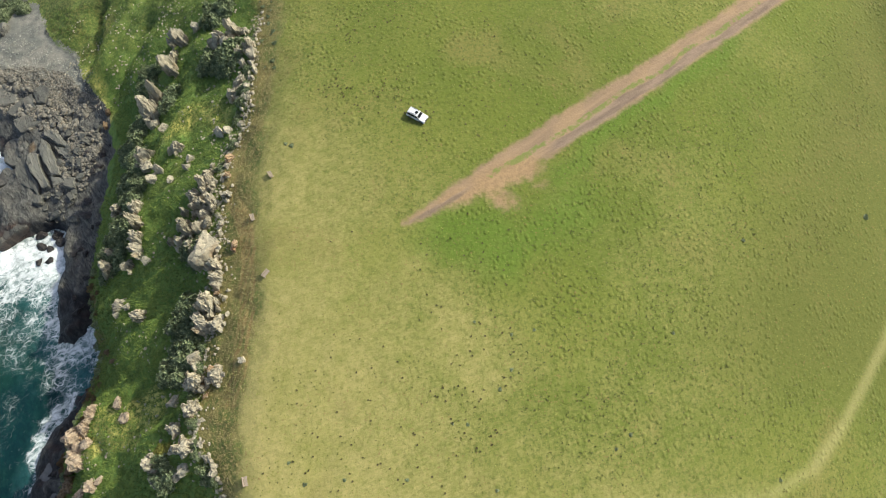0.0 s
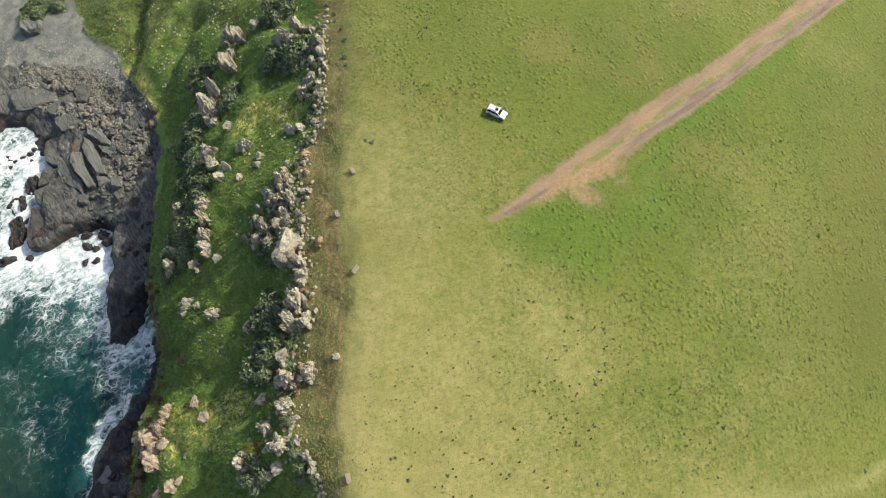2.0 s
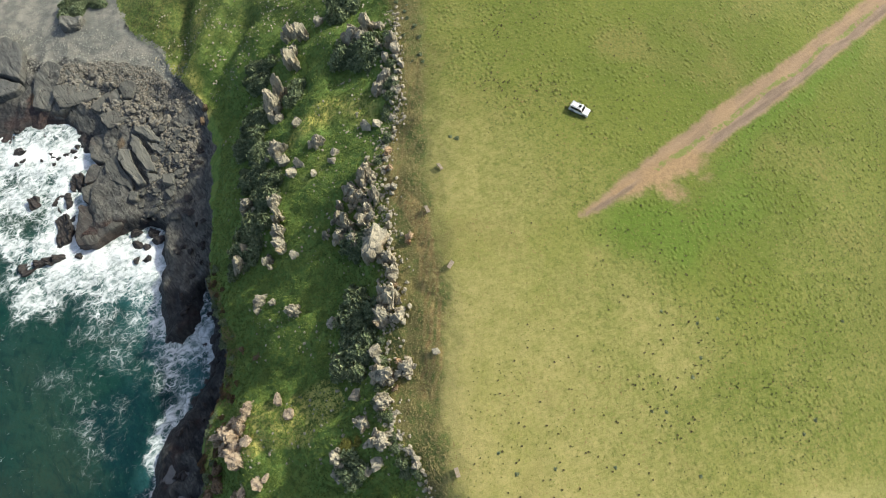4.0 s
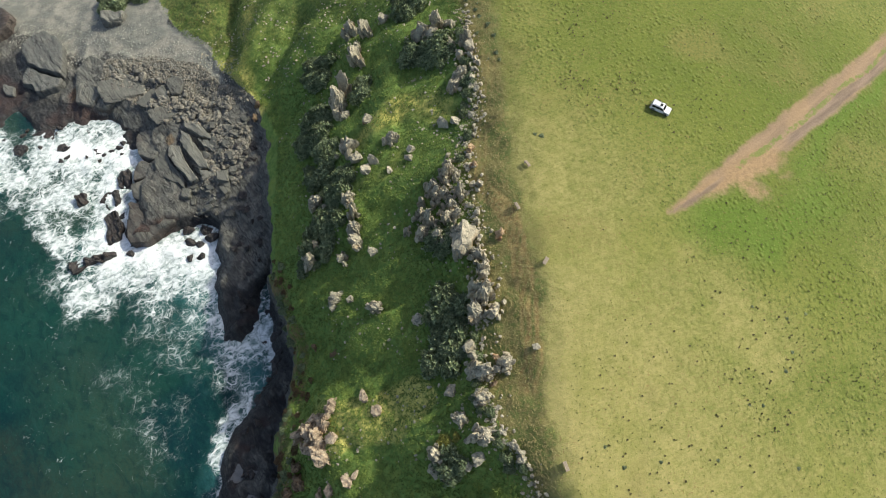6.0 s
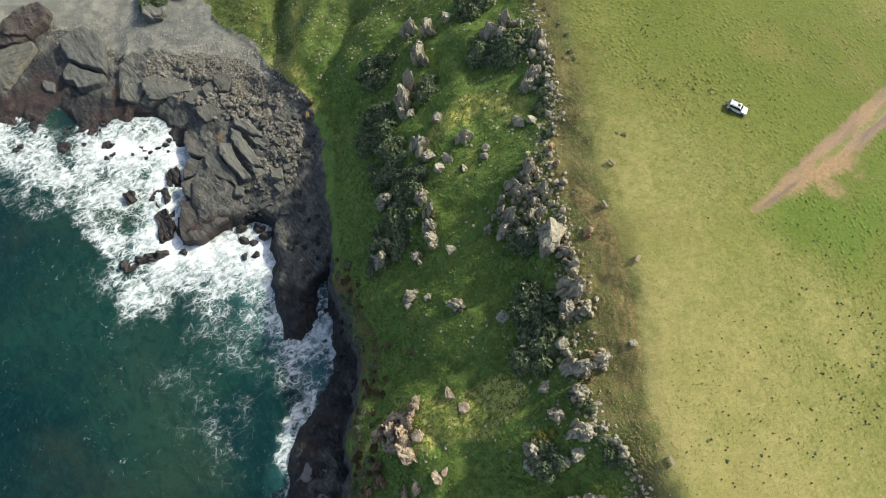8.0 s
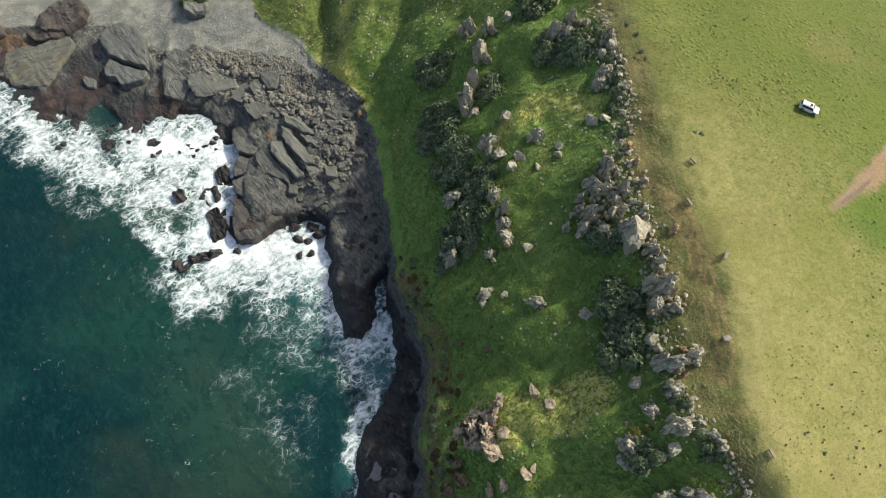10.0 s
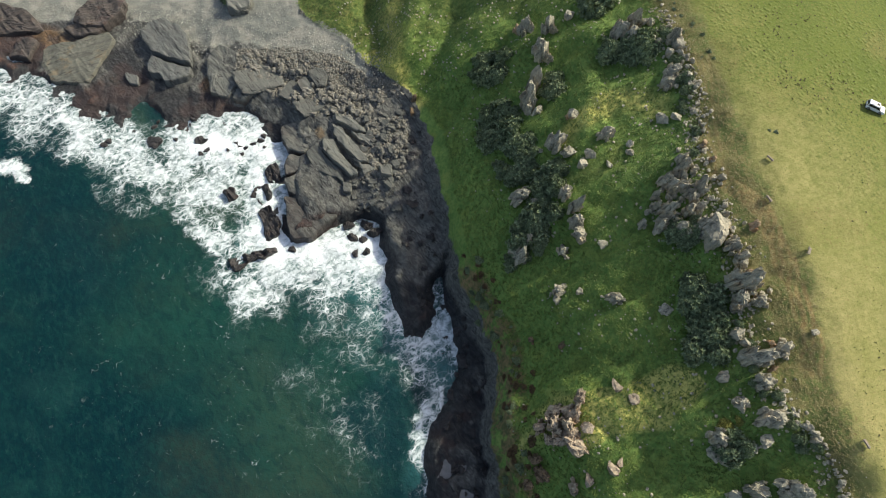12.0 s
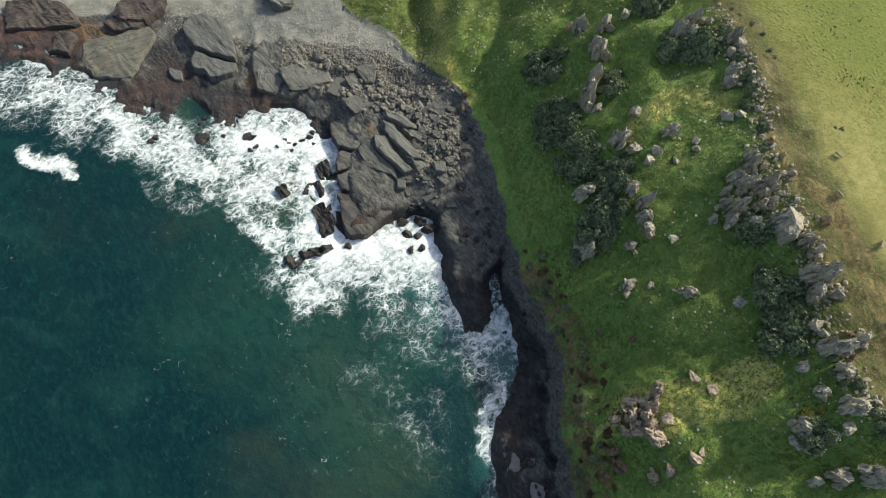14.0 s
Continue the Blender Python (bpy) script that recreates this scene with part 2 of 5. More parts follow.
def ground_material():
    g = Graph("ground", 0.95)
    big, mid, fine, grain = g.noise(0.035, 4), g.noise(0.22, 5, 0.6), g.noise(1.3, 4, 0.6), g.noise(5.0, 3, 0.7)
    streak = g.noise(1.0, 4, 0.65, g.scaled(0.8, 2.6, 1.0, 25))
    # pasture: lush green, olive and straw
    dry = g.op("ADD", g.attr("dry"), g.op("MULTIPLY", g.op("SUBTRACT", g.noise(0.5, 6, 0.68), 0.5), 0.7))
    dry = g.op("ADD", dry, g.op("MULTIPLY", g.op("SUBTRACT", streak, 0.5), 0.55))
    pasture = g.mix(g.ramp(dry, -0.05, 1.05), (0.113, 0.150, 0.022), (0.390, 0.332, 0.130))
    pasture = g.mix(g.ramp(big, 0.45, 0.62, 0.0, 0.4), pasture, (0.168, 0.192, 0.033))
    pasture = g.mix(g.ramp(g.noise(0.05, 5, 0.6, None, 0.5), 0.52, 0.7, 0.0, 0.4), pasture, (0.235, 0.19, 0.07))
    pasture = g.mix(g.ramp(g.attr("lush"), 0.0, 1.0, 0.0, 0.75), pasture, (0.098, 0.168, 0.020))
    pasture = g.mix(g.ramp(g.attr("olive"), 0.0, 1.0, 0.0, 0.75), pasture, (0.122, 0.128, 0.030))
    hummock = g.op("MULTIPLY", g.ramp(g.cells(0.95, "F1", g.scaled(1.0, 0.8, 1.0, 20)), 0.08, 0.5, 1.0, 0.0), g.ramp(g.noise(0.13, 4, 0.6), 0.38, 0.6, 0.15, 1.0))
    hummock = g.op("MULTIPLY", hummock, g.op("MULTIPLY", g.ramp(g.attr("dry"), 0.15, 0.6, 1.0, 0.12), g.op("SUBTRACT", 1.0, g.op("MAXIMUM", g.attr("slope"), g.op("MAXIMUM", g.attr("brink"), g.attr("dirt"))))))
    pasture = g.mix(g.op("MULTIPLY", hummock, 0.32), pasture, (0.115, 0.128, 0.022))
    tuft = g.op("MULTIPLY", g.ramp(g.noise(1.5, 4, 0.65), 0.47, 0.66, 0.0, 0.68), g.ramp(g.attr("dry"), 0.2, 0.7, 1.0, 0.25))
    pasture = g.mix(tuft, pasture, (0.078, 0.105, 0.018))
    pasture = g.mix(g.ramp(grain, 0.55, 0.75, 0.0, 0.25), pasture, (0.11, 0.135, 0.03))
    speck = g.op("MULTIPLY", g.ramp(g.noise(2.1, 2), 0.62, 0.70, 0.0, 0.6), g.ramp(g.noise(0.11, 3), 0.40, 0.56))
    pasture = g.mix(speck, pasture, (0.23, 0.15, 0.065))
    # seaward slope: deep green, yellow-green flats, brown dead growth
    comb = g.noise(1.0, 5, 0.65, g.scaled(0.35, 1.5, 0.6, 62), 0.4)
    sl = g.mix(g.ramp(g.op("ADD", g.op("MULTIPLY", fine, 0.65), g.op("MULTIPLY", comb, 0.35)), 0.36, 0.64), (0.106, 0.192, 0.041), (0.192, 0.278, 0.066))
    sl = g.mix(g.ramp(g.op("ADD", mid, g.op("MULTIPLY", grain, 0.2)), 0.6, 0.8, 0.0, 0.5), sl, (0.25, 0.285, 0.06))
    sl = g.mix(g.ramp(g.noise(0.55, 5, 0.65), 0.58, 0.74, 0.0, 0.4), sl, (0.14, 0.135, 0.055))
    sl = g.mix(g.ramp(g.noise(0.09, 4, 0.6), 0.5, 0.66, 0.0, 0.35), sl, (0.08, 0.145, 0.033))
    sl = g.mix(g.ramp(grain, 0.56, 0.72, 0.0, 0.35), sl, (0.065, 0.10, 0.022))
    sl = g.mix(g.op("MULTIPLY", g.attr("dull"), g.ramp(g.op("ADD", g.op("MULTIPLY", mid, 0.5), g.op("MULTIPLY", comb, 0.5)), 0.38, 0.6, 0.45, 0.95)), sl, g.mix(g.ramp(fine, 0.4, 0.62), (0.088, 0.105, 0.032), (0.205, 0.205, 0.062)))
    # yellow growth, and sunlit stretches of the slope put into the grass colour
    sl = g.mix(g.op("MULTIPLY", g.ramp(g.attr("gold_sunlit"), 0.05, 0.5), g.ramp(g.op("ADD", g.op("MULTIPLY", fine, 0.6), g.op("MULTIPLY", comb, 0.4)), 0.36, 0.58, 0.3, 0.95)), sl, (0.56, 0.49, 0.14))
    # brown matted grass on the brink
    matted = g.noise(1.0, 5, 0.7, g.scaled(1.6, 0.5, 1.0, 12), 0.5)
    brown = g.mix(g.ramp(matted, 0.34, 0.68), (0.148, 0.140, 0.049), (0.268, 0.228, 0.084))
    brown = g.mix(g.ramp(g.op("ADD", g.op("MULTIPLY", mid, 0.6), g.op("MULTIPLY", fine, 0.4)), 0.45, 0.58, 0.0, 0.8), brown, (0.125, 0.160, 0.042))
    # bare rock, wet and dry, and pebbles
    strata = g.noise(1.0, 6, 0.68, g.scaled(0.6, 1.3, 1.0, -52), 0.5)
    rock = g.mix(g.ramp(strata, 0.35, 0.7), (0.075, 0.074, 0.066), (0.19, 0.185, 0.16))
    red = g.op("ADD", g.attr("rust"), g.op("MULTIPLY", g.op("SUBTRACT", mid, 0.5), 0.9))
    rock = g.mix(g.ramp(red, 0.25, 0.75, 0.0, 0.85), rock, g.mix(g.ramp(fine, 0.35, 0.65), (0.062, 0.036, 0.030), (0.125, 0.068, 0.050)))
    rock = g.mix(g.ramp(g.op("ADD", g.attr("ochre"), g.op("MULTIPLY", g.op("SUBTRACT", fine, 0.5), 0.8)), 0.4, 0.95, 0.0, 0.6), rock, (0.19, 0.125, 0.06))
    crack = g.cracks(0.3, 0.014, g.scaled(0.35, 1.7, 0.6, -50))
    rock = g.mix(g.op("MULTIPLY", crack, 0.8), rock, (0.025, 0.023, 0.022))
    wet = g.ramp(g.op("ADD", g.attr("wet"), g.op("MULTIPLY", g.op("SUBTRACT", mid, 0.5), 0.7)), 0.25, 0.75)
    wetrock = g.mix(g.ramp(strata, 0.4, 0.75), (0.020, 0.020, 0.021), (0.070, 0.071, 0.066))
    wetrock = g.mix(g.ramp(g.op("ADD", g.noise(0.16, 4), g.op("MULTIPLY", g.attr("rust"), 0.2)), 0.54, 0.68, 0.0, 0.45), wetrock, (0.062, 0.033, 0.026))
    rock = g.mix(wet, rock, wetrock)
    peb = g.cells(2.6)
    pebble = g.mix(g.ramp(peb, 0.1, 0.5), (0.30, 0.298, 0.25), (0.17, 0.17, 0.144))
    pebble = g.mix(g.ramp(mid, 0.42, 0.62, 0.0, 0.6), pebble, (0.36, 0.335, 0.27))
    pebble = g.mix(g.ramp(g.noise(0.06, 4, 0.6, None, 0.6), 0.5, 0.62, 0.0, 0.6), pebble, (0.165, 0.172, 0.148))
    # zones, with broken edges
    jag = g.op("MULTIPLY", g.op("SUBTRACT", g.op("ADD", mid, fine), 1.0), 0.7)
    zone = lambda name, lo=0.35, hi=0.65: g.ramp(g.op("ADD", g.attr(name), jag), lo, hi)
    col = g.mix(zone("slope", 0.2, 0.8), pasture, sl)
    col = g.mix(zone("brink", 0.2, 0.9), col, brown)
    rut = g.noise(1.0, 4, 0.6, g.scaled(0.06, 0.9, 1.0, 39))
    earth = g.mix(g.ramp(rut, 0.3, 0.7), (0.235, 0.165, 0.105), (0.31, 0.218, 0.135))
    earth = g.mix(g.ramp(g.noise(0.12, 4, 0.6), 0.5, 0.66, 0.0, 0.5), earth, (0.34, 0.232, 0.128))
    earth = g.mix(g.ramp(g.attr("bare"), 0.1, 0.9, 0.0, 0.8), earth, g.mix(g.ramp(fine, 0.35, 0.65), (0.27, 0.18, 0.095), (0.36, 0.242, 0.126)))
    earth = g.mix(g.ramp(g.attr("worn"), 0.2, 0.8, 0.0, 0.85), earth, g.mix(g.ramp(rut, 0.35, 0.65), (0.165, 0.122, 0.092), (0.265, 0.195, 0.145)))
    earth = g.mix(g.ramp(g.op("ADD", g.attr("verge"), g.op("MULTIPLY", jag, 2.0)), 0.55, 0.9, 0.0, 0.8), earth, (0.15, 0.20, 0.045))
    col = g.mix(zone("dirt", 0.2, 0.9), col, earth)
    col = g.mix(g.ramp(g.attr("path"), 0.0, 1.0, 0.0, 0.4), col, (0.43, 0.39, 0.17))
    col = g.mix(g.ramp(g.attr("trail"), 0.0, 0.7, 0.0, 0.7), col, g.mix(g.ramp(fine, 0.4, 0.6), (0.27, 0.17, 0.07), (0.44, 0.31, 0.13)))
    bank = g.mix(g.ramp(g.op("ADD", g.op("MULTIPLY", fine, 0.6), g.op("MULTIPLY", mid, 0.4)), 0.38, 0.62), (0.09, 0.098, 0.036), (0.25, 0.17, 0.078))
    bank = g.mix(g.ramp(g.noise(0.4, 5, 0.65), 0.47, 0.6), bank, sl)
    col = g.mix(zone("scree", 0.3, 0.8), col, bank)
    col = g.mix(zone("rock"), col, rock)
    col = g.mix(zone("beach"), col, pebble)
    h = g.op("MULTIPLY", g.op("ADD", g.op("MULTIPLY", grain, 0.4), fine), g.op("ADD", 0.38, g.op("ADD", g.op("MULTIPLY", g.attr("slope"), 0.3), g.op("MULTIPLY", g.attr("brink"), 0.4))))
    h = g.op("ADD", h, g.op("MULTIPLY", g.op("MULTIPLY", strata, 2.5), g.op("MULTIPLY", g.attr("rock"), g.op("SUBTRACT", 1.0, g.attr("beach")))))
    h = g.op("ADD", h, g.op("MULTIPLY", hummock, 0.5))
    g.bump(h, 0.9, 0.35)
    gloss = g.op("SUBTRACT", 0.95, g.op("MULTIPLY", g.op("MULTIPLY", wet, g.attr("rock")), 0.45))
    return g.done(col, gloss)


def sea_material():
    g = Graph("sea_water", 0.12)
    g.shader.inputs["IOR"].default_value = 1.33
    g.shader.inputs["Specular IOR Level"].default_value = 0.5
    big, mid = g.noise(0.022, 4, 0.5, None, 0.6), g.noise(0.16, 4, 0.6)
    murk = g.op("ADD", g.attr("shallow"), g.op("MULTIPLY", g.op("SUBTRACT", big, 0.5), 2.2))
    col = g.mix(g.ramp(murk, -0.1, 1.3), (0.0015, 0.0185, 0.0225), (0.010, 0.048, 0.034))
    col = g.mix(g.ramp(g.noise(0.05, 3, 0.5, None, 1.0), 0.55, 0.72, 0.0, 0.6), col, (0.009, 0.042, 0.038))
    col = g.mix(g.ramp(g.attr("silt"), 0.1, 0.9, 0.0, 0.8), col, (0.035, 0.062, 0.038))
    col = g.mix(g.ramp(g.op("ADD", g.attr("mud"), g.op("MULTIPLY", g.op("SUBTRACT", g.noise(0.07, 5, 0.6, None, 0.8), 0.5), 1.6)), 0.0, 1.3, 0.0, 0.5), col, (0.036, 0.048, 0.028))
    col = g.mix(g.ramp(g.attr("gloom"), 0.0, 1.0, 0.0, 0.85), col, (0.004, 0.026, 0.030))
    col = g.mix(g.ramp(mid, 0.5, 0.7, 0.0, 0.3), col, (0.006, 0.022, 0.024))
    col = g.mix(g.ramp(g.op("ADD", g.attr("milk"), g.op("MULTIPLY", g.op("SUBTRACT", mid, 0.5), 0.8)), 0.1, 0.9, 0.0, 0.85), col, (0.042, 0.150, 0.148))
    foam = g.attr("foam")
    net_at = g.nodes.new("ShaderNodeMix")
    net_at.data_type = "VECTOR"
    net_at.inputs[0].default_value = 0.55
    warp = g.nodes.new("ShaderNodeTexNoise")
    warp.inputs["Scale"].default_value, warp.inputs["Detail"].default_value = 0.38, 2.0
    g.links.new(g.where(), warp.inputs["Vector"])
    lift = g.nodes.new("ShaderNodeVectorMath")
    lift.operation = "MULTIPLY_ADD"
    g.links.new(warp.outputs["Color"], lift.inputs[0])
    lift.inputs[1].default_value = (2.6, 2.6, 0)
    g.links.new(g.where(), lift.inputs[2])
    drift = g.nodes.new("ShaderNodeMapping")
    drift.vector_type = "TEXTURE"
    drift.inputs["Scale"].default_value, drift.inputs["Rotation"].default_value = (1.2, 0.9, 1.0), (0, 0, radians(38))
    g.links.new(lift.outputs[0], drift.inputs["Vector"])
    flow = drift.outputs[0]
    clot = g.noise(0.13, 4, 0.58, lift.outputs[0])
    level = g.op("ADD", foam, g.op("MULTIPLY", g.op("SUBTRACT", clot, 0.5), g.ramp(foam, 0.15, 0.8, 0.5, 2.3)))
    level = g.op("ADD", level, g.op("MULTIPLY", g.op("SUBTRACT", g.noise(0.5, 4, 0.6, flow), 0.5), g.ramp(foam, 0.15, 0.8, 0.45, 0.8)))
    level = g.op("MAXIMUM", g.op("MULTIPLY", level, g.ramp(foam, 0.0, 0.12)), 0.0)
    thick = g.op("MULTIPLY", level, level)
    fray = g.op("MULTIPLY", g.op("SUBTRACT", g.noise(2.2, 3, 0.6), 0.5), 0.10)
    white = None
    for size, wide, strength in ((0.26, 0.30, 0.85), (0.6, 0.42, 0.85), (1.5, 0.5, 0.6)):
        rim = g.op("ADD", g.cells(size, "DISTANCE_TO_EDGE", flow), fray)
        w = g.op("ADD", g.op("MULTIPLY", thick, wide), 0.02)
        thread = g.op("MULTIPLY", g.ramp(rim, g.op("MULTIPLY", w, 0.3), w, 1.0, 0.0), strength)
        white = thread if white is None else g.op("MAXIMUM", white, thread)
    white = g.op("MULTIPLY", white, g.ramp(level, 0.10, 0.55))
    white = g.op("MULTIPLY", white, g.ramp(g.noise(0.8, 5, 0.65, flow), 0.36, 0.58, 0.25, 1.0))
    solid = g.ramp(g.op("ADD", level, g.op("MULTIPLY", g.op("SUBTRACT", g.noise(0.9, 6, 0.68, lift.outputs[0], 0.8), 0.5), 1.5)), 0.7, 1.25)
    white = g.op("MAXIMUM", white, solid)
    fleck = g.op("MULTIPLY", g.cracks(0.16, 0.010, lift.outputs[0]), g.ramp(g.noise(0.5, 4, 0.65), 0.52, 0.68))
    fleck = g.op("MULTIPLY", fleck, g.ramp(g.noise(0.06, 3), 0.45, 0.65, 0.0, 1.0))
    white = g.op("MAXIMUM", white, g.op("MULTIPLY", fleck, g.ramp(g.attr("shallow"), 0.0, 0.8, 0.10, 0.42)))
    # highlights on the waves, painted as small faint white dots
    glint = g.op("MULTIPLY", g.ramp(g.cells(1.1, "F1", flow), 0.05, 0.15, 1.0, 0.0), g.ramp(g.noise(0.09, 3, 0.6), 0.46, 0.66))
    white = g.op("MAXIMUM", white, g.op("MULTIPLY", glint, g.ramp(g.attr("shallow"), 0.0, 0.8, 0.06, 0.24)))
    ripple = g.noise(1.1, 5, 0.68, g.scaled(1.0, 0.5, 1.0, 30), 0.6)
    col = g.mix(g.ramp(ripple, 0.40, 0.68, 0.0, 0.35), col, (0.009, 0.054, 0.040))
    swell = g.noise(0.42, 5, 0.62, g.scaled(1.0, 0.55, 1.0, 34), 0.9)
    col = g.mix(g.ramp(swell, 0.46, 0.66, 0.0, 0.45), col, (0.003, 0.018, 0.021))
    col = g.mix(g.ramp(swell, 0.46, 0.30, 0.0, 0.3), col, (0.020, 0.062, 0.052))
    col = g.mix(g.ramp(level, 0.1, 0.85, 0.0, 0.75), col, (0.115, 0.20, 0.175))
    white = g.op("MULTIPLY", white, g.ramp(g.noise(0.5, 4, 0.6, flow), 0.34, 0.62, 0.76, 1.0))
    col = g.mix(white, col, (0.88, 0.91, 0.90))
    g.bump(g.op("ADD", g.op("MULTIPLY", g.noise(0.9, 5, 0.6), 0.7), g.op("MULTIPLY", white, 0.35)), 0.55, 0.5)
    return g.done(col, g.op("ADD", 0.14, g.op("MULTIPLY", white, 0.7)))


def rock_material(name, pale, dark, rust, wet=False):
    """Weathered stone: upright fissures, lichen blotches, stains; each stone has its own tone."""
    g = Graph(name, 0.45 if wet else 0.9)
    co = g.nodes.new("ShaderNodeTexCoord").outputs["Object"]
    large, mid, fine = g.noise(1.1, 4, 0.6, co), g.noise(1.1, 6, 0.65), g.noise(6, 4, 0.7)
    fissure = g.noise(1.0, 5, 0.6, g.scaled(1.5, 1.5, 0.3, 20), 0.5)
    col = g.mix(g.ramp(g.op("ADD", g.op("MULTIPLY", mid, 0.5), g.op("MULTIPLY", fissure, 0.5)), 0.36, 0.62), dark, pale)
    each = g.op("FRACT", g.op("ADD", g.random(), g.island()))
    col = g.mix(g.ramp(each, 0.0, 1.0, 0.0, 0.42), col, tuple(v * 0.55 for v in pale))
    col = g.mix(g.ramp(large, 0.54, 0.72, 0.0, 0.7), col, rust)
    col = g.mix(g.ramp(g.noise(2.4, 4, 0.65), 0.56, 0.66, 0.0, 0.55), col, tuple(min(v * 1.25, 0.7) for v in pale))
    col = g.mix(g.ramp(fine, 0.54, 0.7, 0.0, 0.5), col, tuple(v * 0.5 for v in dark))
    split = g.ramp(fissure, 0.33, 0.43, 1.0, 0.0)
    col = g.mix(g.op("MULTIPLY", split, 0.5), col, tuple(v * 0.28 for v in dark))
    g.bump(g.op("SUBTRACT", g.op("ADD", g.op("MULTIPLY", fissure, 2.0), g.op("MULTIPLY", fine, 0.6)), split), 0.7, 0.22)
    return g.done(col)


def slab_material(name, low, high, patch, grainway=-50, damp_to=4.6):
    """Bedded rock: faint lines along its grain, blotches, darker and redder where the sea wets it."""
    g = Graph(name, 0.7)
    lines = g.noise(1.0, 6, 0.65, g.scaled(0.14, 1.1, 1.0, grainway), 0.3)
    mid, fine = g.noise(0.35, 6, 0.65), g.noise(4, 5, 0.65)
    col = g.mix(g.ramp(g.op("ADD", g.op("MULTIPLY", lines, 0.6), g.op("MULTIPLY", mid, 0.4)), 0.32, 0.68), low, high)
    col = g.mix(g.ramp(mid, 0.52, 0.68, 0.0, 0.6), col, patch)
    col = g.mix(g.ramp(g.random(), 0.0, 1.0, 0.0, 0.35), col, tuple(v * 0.7 for v in low))
    col = g.mix(g.ramp(fine, 0.52, 0.68, 0.0, 0.65), col, tuple(v * 0.45 for v in low))
    split = g.op("MULTIPLY", g.cracks(0.35, 0.022, g.scaled(0.3, 1.6, 0.6, grainway)), g.ramp(mid, 0.4, 0.55))
    col = g.mix(g.op("MULTIPLY", split, 0.75), col, (0.02, 0.019, 0.018))
    z = g.nodes.new("ShaderNodeSeparateXYZ")
    g.links.new(g.where(), z.inputs[0])
    damp = g.ramp(g.op("ADD", z.outputs[2], g.op("MULTIPLY", mid, 3.0)), damp_to - 2.0, damp_to, 0.85, 0.0)
    col = g.mix(damp, col, g.mix(g.ramp(fine, 0.4, 0.6), (0.03, 0.026, 0.025), (0.065, 0.042, 0.034)))
    g.bump(g.op("SUBTRACT", g.op("ADD", g.op("MULTIPLY", lines, 1.0), g.op("ADD", g.op("MULTIPLY", fine, 1.1), g.op("MULTIPLY", mid, 1.2))), split), 0.55, 0.25)
    return g.done(col, g.op("SUBTRACT", 0.8, g.op("MULTIPLY", damp, 0.35)))


def leaf_material(name, low, high):
    g = Graph(name, 0.6)
    col = g.mix(g.island(), low, high)
    col = g.mix(g.ramp(g.noise(0.6, 3), 0.45, 0.65, 0.0, 0.5), col, tuple(v * 0.6 for v in low))
    return g.done(col)


def plain(name, colour, rough=0.6, metal=0.0, grain=8.0, amount=0.25):
    g = Graph(name, rough)
    g.shader.inputs["Metallic"].default_value = metal
    return g.done(g.mix(g.ramp(g.noise(grain, 4), 0.35, 0.7, 0.0, amount), colour, tuple(v * 0.55 for v in colour)))


M_GROUND, M_SEA = ground_material(), sea_material()
M_ROCK = rock_material("weathered_sandstone", (0.53, 0.47, 0.34), (0.262, 0.25, 0.19), (0.45, 0.30, 0.155))
M_ORANGE = rock_material("orange_sandstone", (0.54, 0.385, 0.23), (0.27, 0.185, 0.105), (0.50, 0.20, 0.06))
M_TAN = rock_material("tan_sandstone", (0.56, 0.445, 0.31), (0.29, 0.215, 0.15), (0.52, 0.31, 0.14))
M_STONE = rock_material("pale_stone", (0.56, 0.50, 0.37), (0.34, 0.305, 0.22), (0.45, 0.33, 0.19))
M_SLAB = slab_material("grey_strata", (0.092, 0.092, 0.080), (0.195, 0.192, 0.162), (0.11, 0.095, 0.076), -50, 5.4)
M_SLAB_WEST = slab_material("blue_grey_strata", (0.092, 0.094, 0.086), (0.19, 0.19, 0.168), (0.12, 0.112, 0.095), -50, 3.0)
M_SLAB_PALE = slab_material("pale_strata", (0.15, 0.148, 0.125), (0.27, 0.262, 0.215), (0.18, 0.165, 0.13))
M_SLAB_OLIVE = slab_material("olive_strata", (0.098, 0.096, 0.076), (0.19, 0.184, 0.145), (0.19, 0.135, 0.07), 25, 2.6)
M_SLAB_DARK = slab_material("brown_strata", (0.05, 0.043, 0.038), (0.12, 0.10, 0.085), (0.095, 0.055, 0.042), 20, 3.4)
M_WET = rock_material("wet_rock", (0.055, 0.048, 0.044), (0.02, 0.019, 0.019), (0.07, 0.04, 0.03), True)
M_RUSTY = rock_material("rusty_rock", (0.26, 0.185, 0.11), (0.12, 0.08, 0.05), (0.26, 0.13, 0.06))
M_COBBLE = rock_material("cobble", (0.285, 0.265, 0.215), (0.085, 0.078, 0.062), (0.24, 0.175, 0.11))
M_PEBBLE = rock_material("pebble", (0.42, 0.412, 0.345), (0.23, 0.226, 0.188), (0.34, 0.30, 0.24))
M_LEAF = leaf_material("fleshy_leaf", (0.095, 0.14, 0.068), (0.37, 0.42, 0.225))
M_LEAF_YELLOW = leaf_material("yellow_leaf", (0.10, 0.12, 0.025), (0.34, 0.31, 0.07))
M_LEAF_BROWN = leaf_material("dry_leaf", (0.085, 0.055, 0.028), (0.24, 0.155, 0.07))
M_STEM = plain("stem_bark", (0.14, 0.10, 0.065), 0.9)
